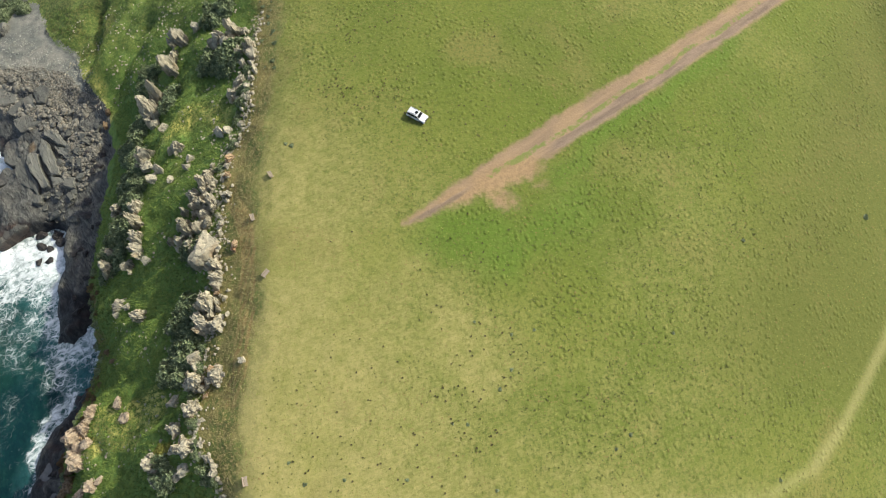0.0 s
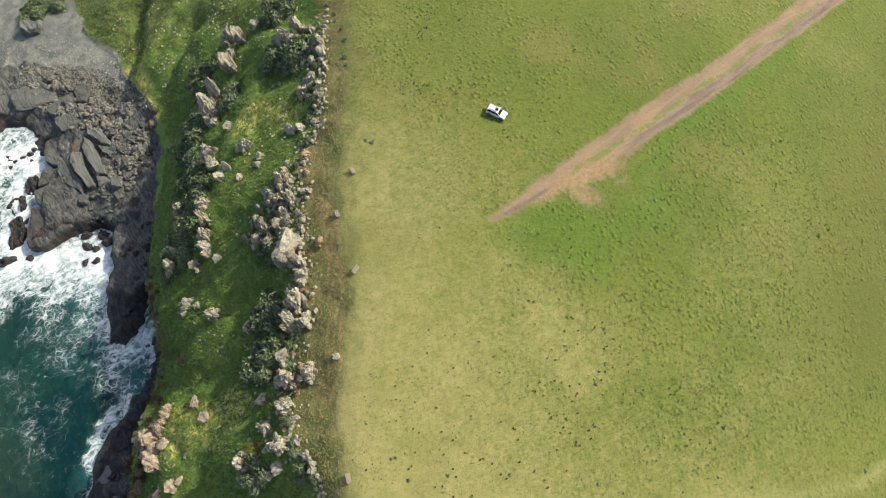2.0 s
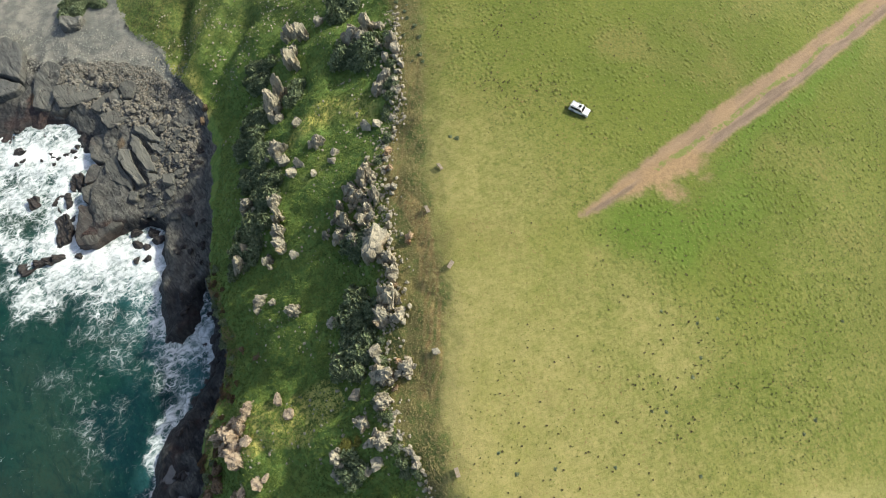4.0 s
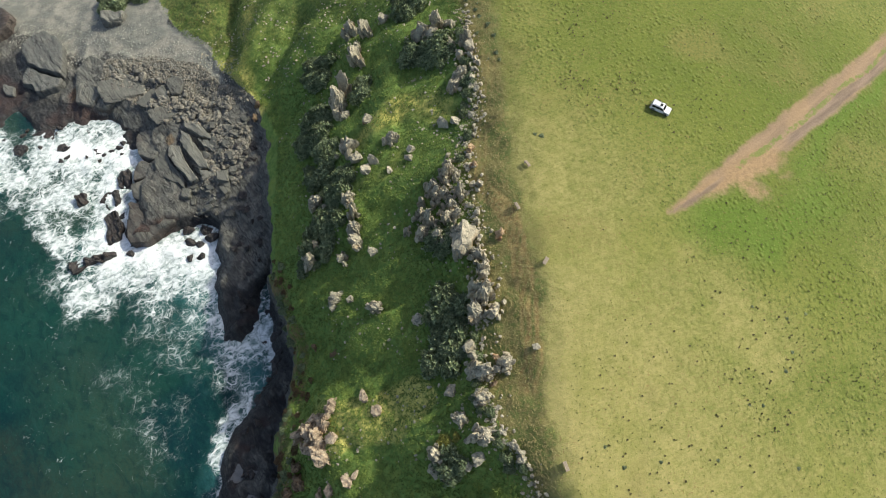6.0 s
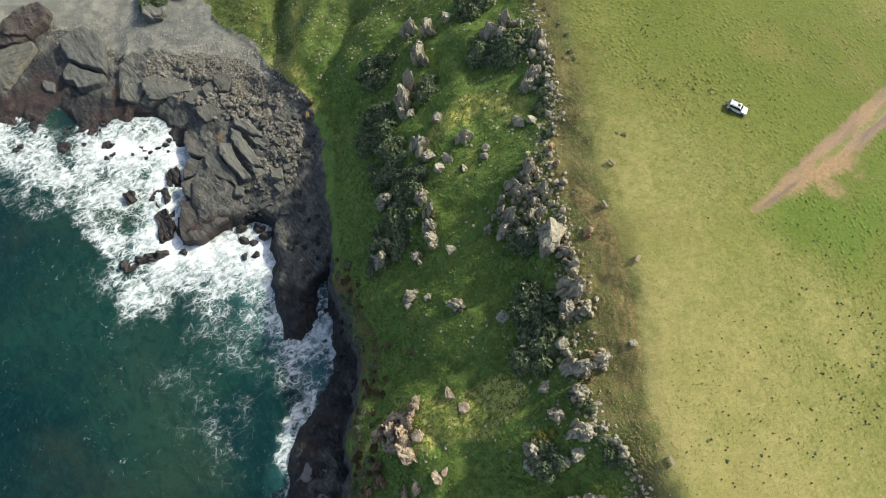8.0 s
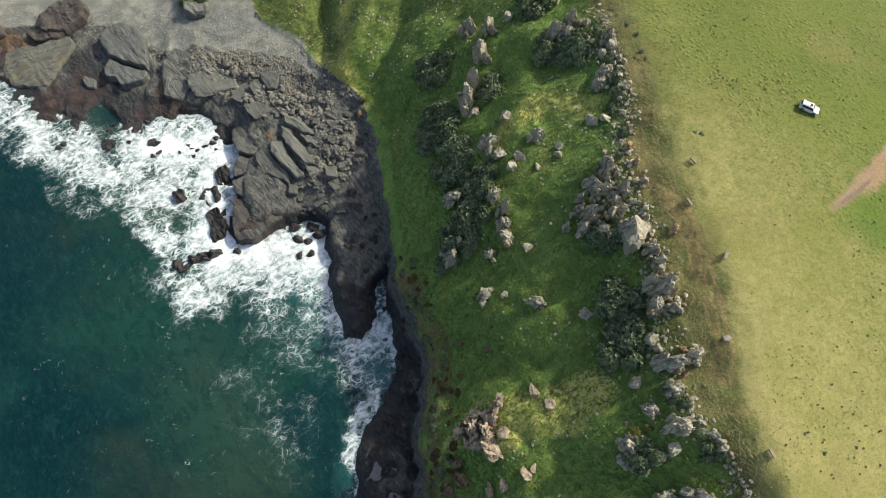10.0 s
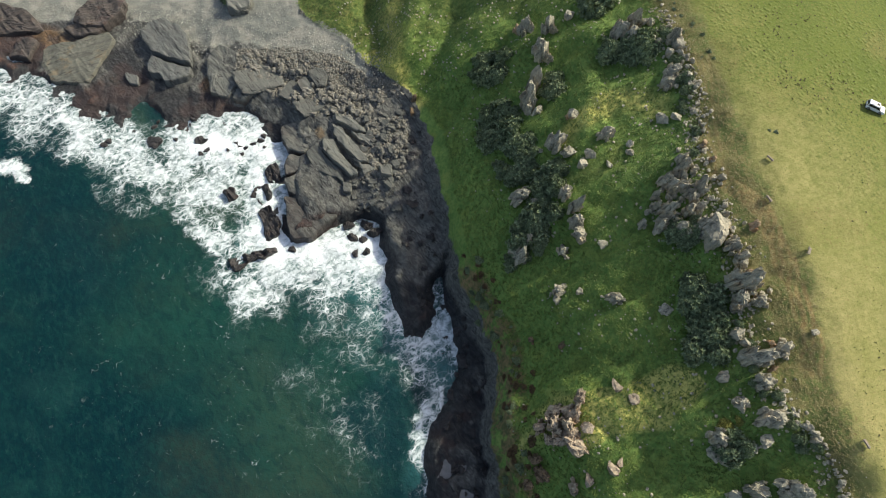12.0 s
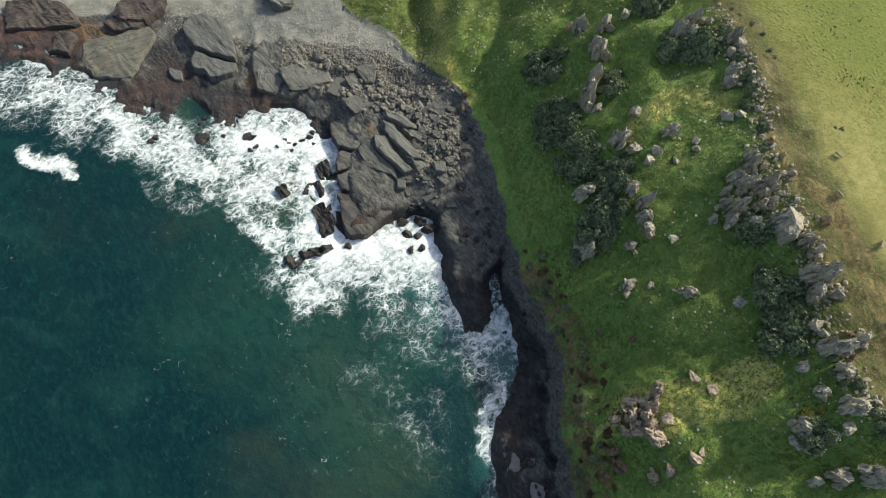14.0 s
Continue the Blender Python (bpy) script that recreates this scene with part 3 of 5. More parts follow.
M_TUSSOCK = leaf_material("tussock_blade", (0.06, 0.05, 0.018), (0.13, 0.108, 0.042))
M_TUSSOCK_GREEN = leaf_material("tussock_green", (0.076, 0.086, 0.020), (0.14, 0.15, 0.038))
M_BLADE = leaf_material("grass_blade", (0.17, 0.205, 0.035), (0.28, 0.285, 0.07))
M_BLADE_SLOPE = leaf_material("slope_blade", (0.085, 0.145, 0.025), (0.20, 0.26, 0.05))
M_BLADE_BROWN = leaf_material("dead_blade", (0.22, 0.19, 0.07), (0.33, 0.275, 0.105))
M_POOL = plain("pool_water", (0.17, 0.168, 0.16), 0.08, 0.0, 1.2, 0.4)
M_WOOD = plain("grey_timber", (0.34, 0.28, 0.22), 0.85)
M_PAINT = plain("white_car_paint", (0.80, 0.81, 0.82), 0.25, 0.0, 3.0, 0.06)
M_GLASS = plain("tinted_glass", (0.02, 0.024, 0.028), 0.08, 0.0, 3.0, 0.05)
M_TYRE = plain("tyre_rubber", (0.02, 0.02, 0.02), 0.9)
M_STEEL = plain("alloy_steel", (0.45, 0.45, 0.46), 0.35, 0.9)
M_LAMP = plain("lamp_glass", (0.70, 0.72, 0.74), 0.1)
M_RED = plain("red_lamp", (0.35, 0.02, 0.02), 0.2)
M_BLACK = plain("black_plastic", (0.025, 0.025, 0.027), 0.6)


# ---- building helpers ----
def mesh_from(name, verts, faces, material, smooth=False):
    me = bpy.data.meshes.new(name)
    verts, faces = np.asarray(verts, np.float32), np.asarray(faces, np.int32)
    n = faces.shape[1]
    me.vertices.add(len(verts)), me.vertices.foreach_set("co", verts.ravel())
    me.loops.add(faces.size), me.loops.foreach_set("vertex_index", faces.ravel())
    me.polygons.add(len(faces)), me.polygons.foreach_set("loop_start", np.arange(0, faces.size, n, dtype=np.int32))
    me.polygons.foreach_set("use_smooth", np.full(len(faces), smooth, bool))
    me.materials.append(material)
    me.update(calc_edges=True)
    return me


def part(name, bm, material, parent, label="", smooth=False):
    me = bpy.data.meshes.new(name)
    bm.normal_update()
    bm.to_mesh(me)
    bm.free()
    me.polygons.foreach_set("use_smooth", np.full(len(me.polygons), smooth, bool))
    me.materials.append(material)
    ob = new(name, me)
    ob.parent = parent
    return tagged(ob, label)


def box(bm, size, at, bevel=0.0, turn=None):
    made = bmesh.ops.create_cube(bm, size=1.0)["verts"]
    bmesh.ops.scale(bm, vec=size, verts=made)
    if bevel:
        edges = list({e for v in made for e in v.link_edges})
        made = list({v for f in bmesh.ops.bevel(bm, geom=edges, offset=bevel, segments=2, affect="EDGES", profile=0.5)["faces"] for v in f.verts} | {v for v in made if v.is_valid})
    if turn is not None:
        bmesh.ops.rotate(bm, cent=(0, 0, 0), matrix=turn, verts=made)
    bmesh.ops.translate(bm, vec=at, verts=made)
    return made


def cylinder(bm, radius, depth, at, turn=None, segments=20):
    made = bmesh.ops.create_cone(bm, cap_ends=True, segments=segments, radius1=radius, radius2=radius, depth=depth)["verts"]
    if turn is not None:
        bmesh.ops.rotate(bm, cent=(0, 0, 0), matrix=turn, verts=made)
    bmesh.ops.translate(bm, vec=at, verts=made)
    return made


# ---- the land: one sheet to the horizon ----
def spread(a, b, step_by, far):
    core = np.arange(a, b + 0.01, step_by)
    out = step_by * np.cumsum(1.35 ** np.arange(1, 40))
    out = out[out < far]
    return np.concatenate([(a - out)[::-1], core, b + out])


def track_mask(x, y):
    """1 on the bare earth of the vehicle track."""
    t = np.array([(-6, 47), (0, 51), (8, 57.2), (18, 64.8), (34, 78.1), (47, 89.3), (65, 105.6), (110, 148)], float)
    half = np.array([0.3, 1.1, 2.3, 2.9, 2.9, 2.7, 2.8, 3.0])
    mask = np.zeros(x.shape)
    x, y = x + (fbm(x, y, 2.5, 3) - 0.5) * 1.2, y + (fbm(x + 60, y, 2.5, 3) - 0.5) * 1.2
    for k in range(len(t) - 1):
        dx, dy = t[k + 1] - t[k]
        s = np.clip(((x - t[k, 0]) * dx + (y - t[k, 1]) * dy) / (dx * dx + dy * dy), 0, 1)
        d = np.hypot(x - t[k, 0] - s * dx, y - t[k, 1] - s * dy)
        w = half[k] + s * (half[k + 1] - half[k])
        mask = np.maximum(mask, 1 - step(-1.2, 1.5, d - w))
    wx, wy = x + (fbm(x, y, 3, 3) - 0.5) * 3, y + (fbm(x + 40, y, 3, 3) - 0.5) * 3
    return np.maximum(mask, bare_patch(wx, wy))


def bare_patch(x, y):
    """The orange scald beside the lower end of the track."""
    return np.clip(near_segments(x, y, [(1, 51.5, 9, 55.5, 2.6, 1.0), (8, 55.5, 15.5, 60, 4.6, 1.15), (8.8, 54, 13, 52.2, 2.8, 0.8), (17.5, 56.4, 19.5, 57.2, 2.0, 0.55)]), 0, 1)


def near_segments(x, y, rows):
    """Largest strength, by soft distance, of rows of (x0, y0, x1, y1, half width, strength)."""
    out = np.zeros(x.shape)
    for x0, y0, x1, y1, w, s in rows:
        dx, dy = x1 - x0, y1 - y0
        t = np.clip(((x - x0) * dx + (y - y0) * dy) / max(dx * dx + dy * dy, 1e-6), 0, 1)
        out = np.maximum(out, s * np.clip(1 - np.hypot(x - x0 - t * dx, y - y0 - t * dy) / w, 0, 1))
    return out


def band(x, y, off, half):
    """1 along a strip that runs beside the middle of the track; off: metres to its lower side."""
    t = np.array([(-6, 47), (0, 51), (8, 57.2), (18, 64.8), (34, 78.1), (47, 89.3), (65, 105.6), (110, 148)], float)
    mid = np.interp(x, t[:, 0], t[:, 1])
    return 1 - step(half * 0.5, half, np.abs((mid - y) * 0.75 - off + (fbm(x, y, 7, 3) - 0.5) * 1.2))


def build_land():
    xs, ys = spread(-262, 130, 0.6, 2600), spread(-40, 170, 0.6, 2600)
    gx, gy = np.meshgrid(xs, ys)
    gz = terrain(gx, gy)
    dirt = track_mask(gx, gy)
    along = gx * 0.78 + gy * 0.62
    across = -gx * 0.62 + gy * 0.78
    gz = gz - dirt * (0.10 + 0.10 * (vnoise(along * 0.15, across * 0.8) - 0.5))
    nx, ny = len(xs), len(ys)
    k = (np.arange(ny - 1)[:, None] * nx + np.arange(nx - 1)).ravel()
    faces = np.stack([k, k + 1, k + nx + 1, k + nx], 1)
    me = mesh_from("ground", np.stack([gx, gy, gz], -1).reshape(-1, 3), faces, M_GROUND, True)
    yc = np.clip(gy, -40, 170)
    lip = np.interp(yc, [r[0] for r in LIP], [r[1] for r in LIP])
    ridge, edge, base = (line_at(rows, yc)[0] for rows in (RIDGE, EDGE, BASE))
    wx = warped(gx, gy)
    frac = (wx - base) / np.maximum(edge - base, 0.8)
    bay = beach(gx, gy) * (gx < base + 2 + (fbm(gx, gy, 5, 3) - 0.5) * 7 * step(104, 110, gy)) * (gz > 0.8)
    near = step(-136, -128, gx)
    wet = np.maximum(near_segments(gx, gy, [(-184, 116, -176, 104, 7, 1.3), (-178, 101, -158, 100, 7, 1.3), (-186, 104, -180, 98, 6, 1.0)]), 1 - step(0.5 + 1.7 * near, 1.5 + 3.1 * near, gz), step(-114, -104, gx) * (1 - step(88, 100, gy)))
    masks = {
        "slope": 1 - step(-1.5, 1.5, wx - ridge),
        "brink": step(-4, 1, wx - ridge) * (1 - step(-3.0, 1.0, gx - lip + (fbm(gx, gy, 4, 3) - 0.5) * 3)),
        "dry": np.clip(0.72 - 0.0088 * (gx + 30) - 0.0045 * (gy - 20) - 0.30 * step(-8, 44, gx) * (1 - step(14, 46, np.abs(gy - 42))) - 0.3 * band(gx, gy, 6.5, 4.5) * step(-4, 8, gx), 0.05, 0.9)
        + 0.2 * step(0.55, 0.75, fbm(gx, gy, 26, 3)) + 0.3 * (1 - step(0, 34, gy)) * step(5, 40, gx) - 0.16 * step(58, 82, gy) * (1 - step(10, 40, gx)),
        # yellow growth at the boulders; lit spurs and ridge gaps painted the same yellow
        "gold_sunlit": near_segments(gx + (fbm(gx, gy, 5, 3) - 0.5) * 5, gy + (fbm(gx + 9, gy, 5, 3) - 0.5) * 5,
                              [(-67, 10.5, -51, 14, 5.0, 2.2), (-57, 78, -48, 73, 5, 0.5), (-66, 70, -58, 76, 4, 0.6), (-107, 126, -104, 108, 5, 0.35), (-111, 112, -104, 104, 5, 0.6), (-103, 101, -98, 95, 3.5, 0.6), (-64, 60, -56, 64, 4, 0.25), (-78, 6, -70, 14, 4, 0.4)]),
        "dull": np.maximum(step(96, 106, -gx) * step(101, 110, gy), 0.6 * step(104, 118, gy)),
        "dirt": dirt,
        "worn": dirt * np.maximum(band(gx, gy, 1.7, 1.3) * step(16, 24, gx), 0.8 * band(gx, gy, 0.3, 0.8) * (1 - step(2, 9, gx))),
        "bare": bare_patch(gx, gy),
        "olive": step(38, 75, gx - 0.5 * (gy - 50)) * step(8, 40, gy),
        "lush": near_segments(gx + (fbm(gx, gy, 8, 3) - 0.5) * 9, gy + (fbm(gx + 70, gy, 8, 3) - 0.5) * 9, [(2, 47, 12, 44, 9, 1.3), (14, 46, 24, 54, 8, 0.9), (20, 58, 60, 96, 4.5, 1.0)]),
        "verge": band(gx, gy, 0.1, 0.9) * step(4, 12, gx) * 0.8 * (1 - step(60, 80, gx)),
        "path": near_segments(gx, gy, [(100, 60, 85.3, 36, 2.2, 1), (85.3, 36, 79, 27, 2.0, 1), (79, 27, 73, 18.7, 2.0, 1), (73, 18.7, 66.5, 11.6, 2.2, 1), (66.5, 11.6, 58, 7, 2.0, 0.8), (58, 7, 30, 2, 2.6, 0.5)]),
        "trail": near_segments(gx + (fbm(gx, gy, 5, 3) - 0.5) * 1.6, gy, [(x0 + k, y0, x1 + k, y1, 0.55, q) for k in (-1.1, 0.0, 1.3) for x0, y0, x1, y1, q in (
            (-40.3, 54.7, -37.4, 49.5, 0.8), (-37.4, 49.5, -34.4, 44.4, 1.1), (-34.4, 44.4, -33.0, 37.1, 1.2), (-33.0, 37.1, -31.6, 29.0, 0.9), (-31.6, 29.0, -31.3, 22.6, 0.9), (-31.3, 22.6, -32.1, 14.3, 0.7), (-40.3, 54.7, -40.0, 66, 0.5), (-40, 66, -38.5, 84, 0.4))]),
        "rock": 1 - step(0.3 + 0.35 * step(94, 99, gy) * (1 - step(108, 113, gy)), 0.62 + 0.5 * step(94, 99, gy) * (1 - step(108, 113, gy)), frac),
        "scree": step(0.15, 0.5, frac) * (1 - step(1.0, 2.2, frac)) * (1 - step(38, 56, gy)),
        "beach": bay,
        "wet": wet,
        "rust": near_segments(gx, gy, [(-190, 98, -180, 107, 9, 1.3), (-162, 99, -152, 97, 7, 1.2), (-158, 106, -157, 100, 4, 1.1), (-240, 120, -214, 118, 14, 1.3), (-212, 126, -204, 120, 8, 1.1), (-175, 93, -160, 94, 6, 0.9), (-132, 62, -120, 62, 6, 0.9)]),
        "ochre": near_segments(gx, gy, [(-208, 124, -200, 120, 7, 1.2), (-184, 108, -180, 110, 5, 1.0), (-158, 108, -157, 102, 3, 1.2), (-141, 109, -140, 108, 3, 1.1), (-125, 90, -124, 88, 2.4, 1.2)]),
    }
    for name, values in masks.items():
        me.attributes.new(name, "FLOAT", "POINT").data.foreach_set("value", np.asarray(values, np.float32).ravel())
    tagged(new("ground", me), "grassy headland with a green seaward slope, dark cliff and rock shelf", "ground", kind="structure")


SURF = [
    (-240, 106, -205, 101, 16, 0.58), (-205, 99, -184, 93, 17, 0.62), (-184, 92, -162, 86, 21, 0.64), (-196, 96, -188, 84, 7, 0.8), (-176, 84, -166, 74, 7, 0.75), (-158, 88, -138, 86, 20, 1.25),
    (-213, 82.5, -200, 80, 3.6, 1.5), (-201, 80, -199.5, 75, 3, 1.4), (-182, 82, -172, 76, 12, 0.7), (-143, 80, -138, 66, 10, 1.2), (-153, 61, -146, 58, 5, 0.8), (-168, 79, -150, 72, 10, 0.75), (-156, 66, -148, 62, 6, 0.7),
]
SURF_NEAR = [
    (-140, 60, -130, 54, 11, 1.2), (-142, 48, -136, 44, 8, 0.9), (-130, 55, -112, 56, 11, 1.2), (-113, 60, -108, 52, 10, 1.2),
    (-108, 48, -101, 37, 10, 0.62), (-118, 48, -106, 40, 15, 0.5), (-118, 36, -106, 30, 14, 0.28), (-124, 24, -106, 10, 16, 0.2), (-150, 50, -138, 40, 12, 0.2), (-99, 33, -90, 32, 7, 0.65), (-92, 40, -88, 30, 5, 1.0),
    (-97, 28, -90, 22, 10, 0.4), (-95, 14, -95.5, -4, 3, 0.7), (-90, 20, -94, 14, 3, 0.7), (-97, -4, -97, -14, 5, 0.4),
]


def build_sea():
    xs, ys = spread(-266, -80, 0.75, 2600), spread(-42, 150, 0.75, 2600)
    gx, gy = np.meshgrid(xs, ys)
    wx, wy = gx + (fbm(gx, gy, 10, 4) - 0.5) * 12, gy + (fbm(gx + 90, gy, 10, 4) - 0.5) * 12
    foam = np.maximum(near_segments(wx, wy, SURF), near_segments(wx, wy, SURF_NEAR))
    d = -shore_distance(gx, gy)
    foam = np.maximum(foam, 0.62 * (1 - step(0.0, 2.6, d)) * step(0.3, 0.6, fbm(gx, gy, 12, 2)))
    foam = foam * (0.35 + 0.65 * step(0.8, 1.4, tide_hole(gx, gy) + (fbm(gx, gy, 3, 3) - 0.5) * 0.5))
    swell = (fbm(gx * 0.6 + gy * 0.3, gy - gx * 0.2, 9, 4) - 0.5) * 0.7 + foam * (fbm(gx, gy, 2.5, 3) - 0.35) * 0.9
    nx, ny = len(xs), len(ys)
    k = (np.arange(ny - 1)[:, None] * nx + np.arange(nx - 1)).ravel()
    faces = np.stack([k, k + 1, k + nx + 1, k + nx], 1)
    me = mesh_from("sea", np.stack([gx, gy, swell], -1).reshape(-1, 3), faces, M_SEA, True)
    shallow = near_segments(gx, gy, [(-150, 40, -122, 30, 36, 1.1), (-136, 22, -122, 4, 22, 1.1), (-165, 80, -150, 72, 26, 1.2)])
    me.attributes.new("foam", "FLOAT", "POINT").data.foreach_set("value", foam.astype(np.float32).ravel())
    milk = near_segments(gx, gy, [(-112, 50, -101, 36, 14, 0.9), (-96, 31, -91, 24, 8, 0.9), (-118, 46, -106, 34, 18, 0.5), (-97, 10, -98, -6, 5, 0.6), (-140, 58, -132, 52, 12, 0.7)])
    me.attributes.new("milk", "FLOAT", "POINT").data.foreach_set("value", milk.astype(np.float32).ravel())
    silt = near_segments(gx + (fbm(gx, gy, 9, 3) - 0.5) * 8, gy, [(-156, 74, -148, 68, 13, 1.0), (-176, 97, -173, 92, 8, 0.9), (-136, 26, -116, 6, 22, 0.6)])
    wander = (fbm(gx, gy, 14, 4) - 0.5) * 22, (fbm(gx + 33, gy, 14, 4) - 0.5) * 22
    mud = near_segments(gx + wander[0], gy + wander[1], [(-140, 4, -122, -6, 20, 1.1), (-174, 100, -172, 93, 9, 1.6), (-172, 60, -150, 66, 17, 0.75), (-166, 46, -156, 30, 14, 0.5), (-200, 66, -180, 62, 13, 0.5), (-128, 40, -118, 34, 13, 0.5)])
    me.attributes.new("mud", "FLOAT", "POINT").data.foreach_set("value", mud.astype(np.float32).ravel())
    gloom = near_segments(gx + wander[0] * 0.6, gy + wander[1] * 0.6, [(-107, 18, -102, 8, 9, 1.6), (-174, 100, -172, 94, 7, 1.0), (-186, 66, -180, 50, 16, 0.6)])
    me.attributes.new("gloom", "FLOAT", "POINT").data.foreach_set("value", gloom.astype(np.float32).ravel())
    me.attributes.new("silt", "FLOAT", "POINT").data.foreach_set("value", silt.astype(np.float32).ravel())
    me.attributes.new("shallow", "FLOAT", "POINT").data.foreach_set("value", shallow.astype(np.float32).ravel())
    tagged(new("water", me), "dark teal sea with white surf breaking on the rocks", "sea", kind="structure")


def tide_pool(x, y, z, radius):
    """A flat sheet of shallow water lying in a hollow of the shelf."""
    a = np.arange(48) / 48 * 6.283
    q = radius * 1.35 * (1 + 0.22 * np.sin(3 * a + x) + 0.12 * np.sin(7 * a + y))
    ring = np.stack([q * np.cos(a), q * np.sin(a) / 0.75, 0 * a], 1)
    verts = np.concatenate([ring, ring * 0.5, [[0, 0, 0]]])
    k = np.arange(48)
    n = (k + 1) % 48
    faces = np.concatenate([np.stack([k, n, n + 48], 1), np.stack([k, n + 48, k + 48], 1), np.stack([k + 48, n + 48, np.full(48, 96)], 1)])
    ob = new("tide_pool", mesh_from("tide_pool", verts, faces, M_POOL))
    ob.location = (x, y, z)
    tagged(ob, "shallow pale tide pool lying on black rock", "tide pool", "tide pools")


build_land()
build_sea()
for row in POOLS:
    tide_pool(*row)


# ---- boulders ----
def cut_ball(rng, planes, low, high, levels):
    """A ball of radius 1 cut by random planes: points and triangles."""
    bm = bmesh.new()
    bmesh.ops.create_icosphere(bm, subdivisions=levels, radius=1.0)
    co = np.array([v.co[:] for v in bm.verts])
    tri = np.array([[v.index for v in f.verts] for f in bm.faces])
    bm.free()
    n = rng.normal(size=(planes, 3))
    n /= np.linalg.norm(n, axis=1)[:, None]
    r = np.minimum((rng.uniform(low, high, planes) / np.maximum(co @ n.T, 1e-3)).min(1), 1.05)
    return co * r[:, None], tri


def worn(co, seed, sharp, grainway):
    """Weathers the points of a stone: rough skin and steps across its grain."""
    wear = np.array([noise.fractal(Vector(p * 2.2) + Vector((seed, seed, seed)), 0.7, 2.1, 5) for p in co])
    steps = np.floor((co @ grainway) * 4 + wear * 1.5) * 0.055
    return co * (1 + wear * sharp + steps * (0.6 if sharp > 0.1 else 0.3))[:, None] * 0.55


def rock_mesh(name, seed, material, planes=16, sharp=0.09, levels=3, flat=False):
    """An angular stone about 1 m across."""
    r = np.random.RandomState(seed)
    co, tri = cut_ball(r, planes, 0.5, 0.9, levels)
    if flat:
        n = np.concatenate([np.eye(3), -np.eye(3), r.normal(size=(3, 3)) * 0.6 + np.array([0.3, 0, 0.4])]) + r.normal(size=(9, 3)) * 0.12
        n /= np.linalg.norm(n, axis=1)[:, None]
        far = np.concatenate([r.uniform(0.62, 0.8, 2), [0.42], r.uniform(0.62, 0.8, 2), [0.5], r.uniform(0.7, 0.85, 3)])
        way = co / np.linalg.norm(co, axis=1)[:, None]
        co = way * np.minimum((far / np.maximum(way @ n.T, 1e-3)).min(1), 1.1)[:, None]
    return mesh_from(name, worn(co, seed * 3.7, sharp, r.normal(size=3) * np.array([1, 1, 0.4])), tri, material)


def hull_rock(r, points, seed, rough, cuts=2, square=3.5, groove=0.0):
    """A broken block within about 1 m: flat faces, sharp edges, pitted skin; square: how box-like it is; groove: depth of upright clefts."""
    p = r.normal(size=(points, 3))
    p /= (np.abs(p) ** square).sum(1)[:, None] ** (1 / square)
    p *= r.uniform(0.86, 1.0, (points, 1))
    bm = bmesh.new()
    for q in p:
        bm.verts.new(q)
    made = bmesh.ops.convex_hull(bm, input=bm.verts[:])
    bmesh.ops.delete(bm, geom=list({v for v in made["geom_interior"] + made["geom_unused"] if isinstance(v, bmesh.types.BMVert)}), context="VERTS")
    bmesh.ops.subdivide_edges(bm, edges=bm.edges[:], cuts=cuts, use_grid_fill=True)
    bmesh.ops.triangulate(bm, faces=bm.faces[:])
    bm.verts.index_update()
    co = np.array([v.co[:] for v in bm.verts])
    tri = np.array([[v.index for v in f.verts] for f in bm.faces])
    bm.free()
    wear = np.array([noise.fractal(Vector(q * 1.9) + Vector((seed, seed, seed)), 0.8, 2.1, 5) for q in co])
    if groove:
        cleft = np.array([abs(noise.noise(Vector((q[0] * 2.6 + seed, q[1] * 2.6 - seed, q[2] * 0.7)))) for q in co])
        co = co * (1 - groove * np.clip(1 - cleft * 4, 0, 1))[:, None] ** np.array([1.0, 1.0, 0.5])
    return co * (1 + wear * rough)[:, None] * 0.5, tri


def outcrop(seed, material, blocks, high=1.0):
    """Upright jointed pillars standing together, about 1 m across, with fallen chips at their foot, as parts of one Empty."""
    r = np.random.RandomState(seed)
    root = new("rock_outcrop")
    tip, turn, squash = r.normal(size=2) * 0.16, r.uniform(0, 6.28), r.uniform(0.55, 0.85)
    put = []
    for b in range(blocks):
        chip = b == blocks - 1 and blocks > 6
        for _ in range(40):
            a, q = r.uniform(0, 6.28), (r.uniform(0.5, 0.6) if chip else r.uniform(0.16, 0.42)) * (b > 0)
            at = np.array([math.cos(a) * q, math.sin(a) * q * squash])
            if all(np.hypot(*(at - o)) > 0.2 for o in put):
                break
        put.append(at)
        co, tri = hull_rock(r, r.randint(14, 22) if b else 30, seed * 3.7 + b, 0.16, 3, 4.0, 0.3)
        wide = r.uniform(0.14, 0.22) if chip else r.uniform(0.28, 0.46) if b else 0.62
        tall = wide if chip else high * (1.1 - 1.0 * q) * r.uniform(0.8, 1.15)
        co = co * np.array([wide, wide * r.uniform(0.6, 1.0), tall])
        a = turn + r.normal() * 0.25
        co[:, :2] = co[:, :2] @ np.array([[math.cos(a), math.sin(a)], [-math.sin(a), math.cos(a)]]) + co[:, 2:] * (tip + r.normal(size=2) * 0.07)
        spin = np.array([[math.cos(turn), math.sin(turn)], [-math.sin(turn), math.cos(turn)]])
        co = co + np.array([*(at @ spin), tall * 0.5 - 0.5])
        new("block", mesh_from("block", co, tri, material)).parent = root
    return root


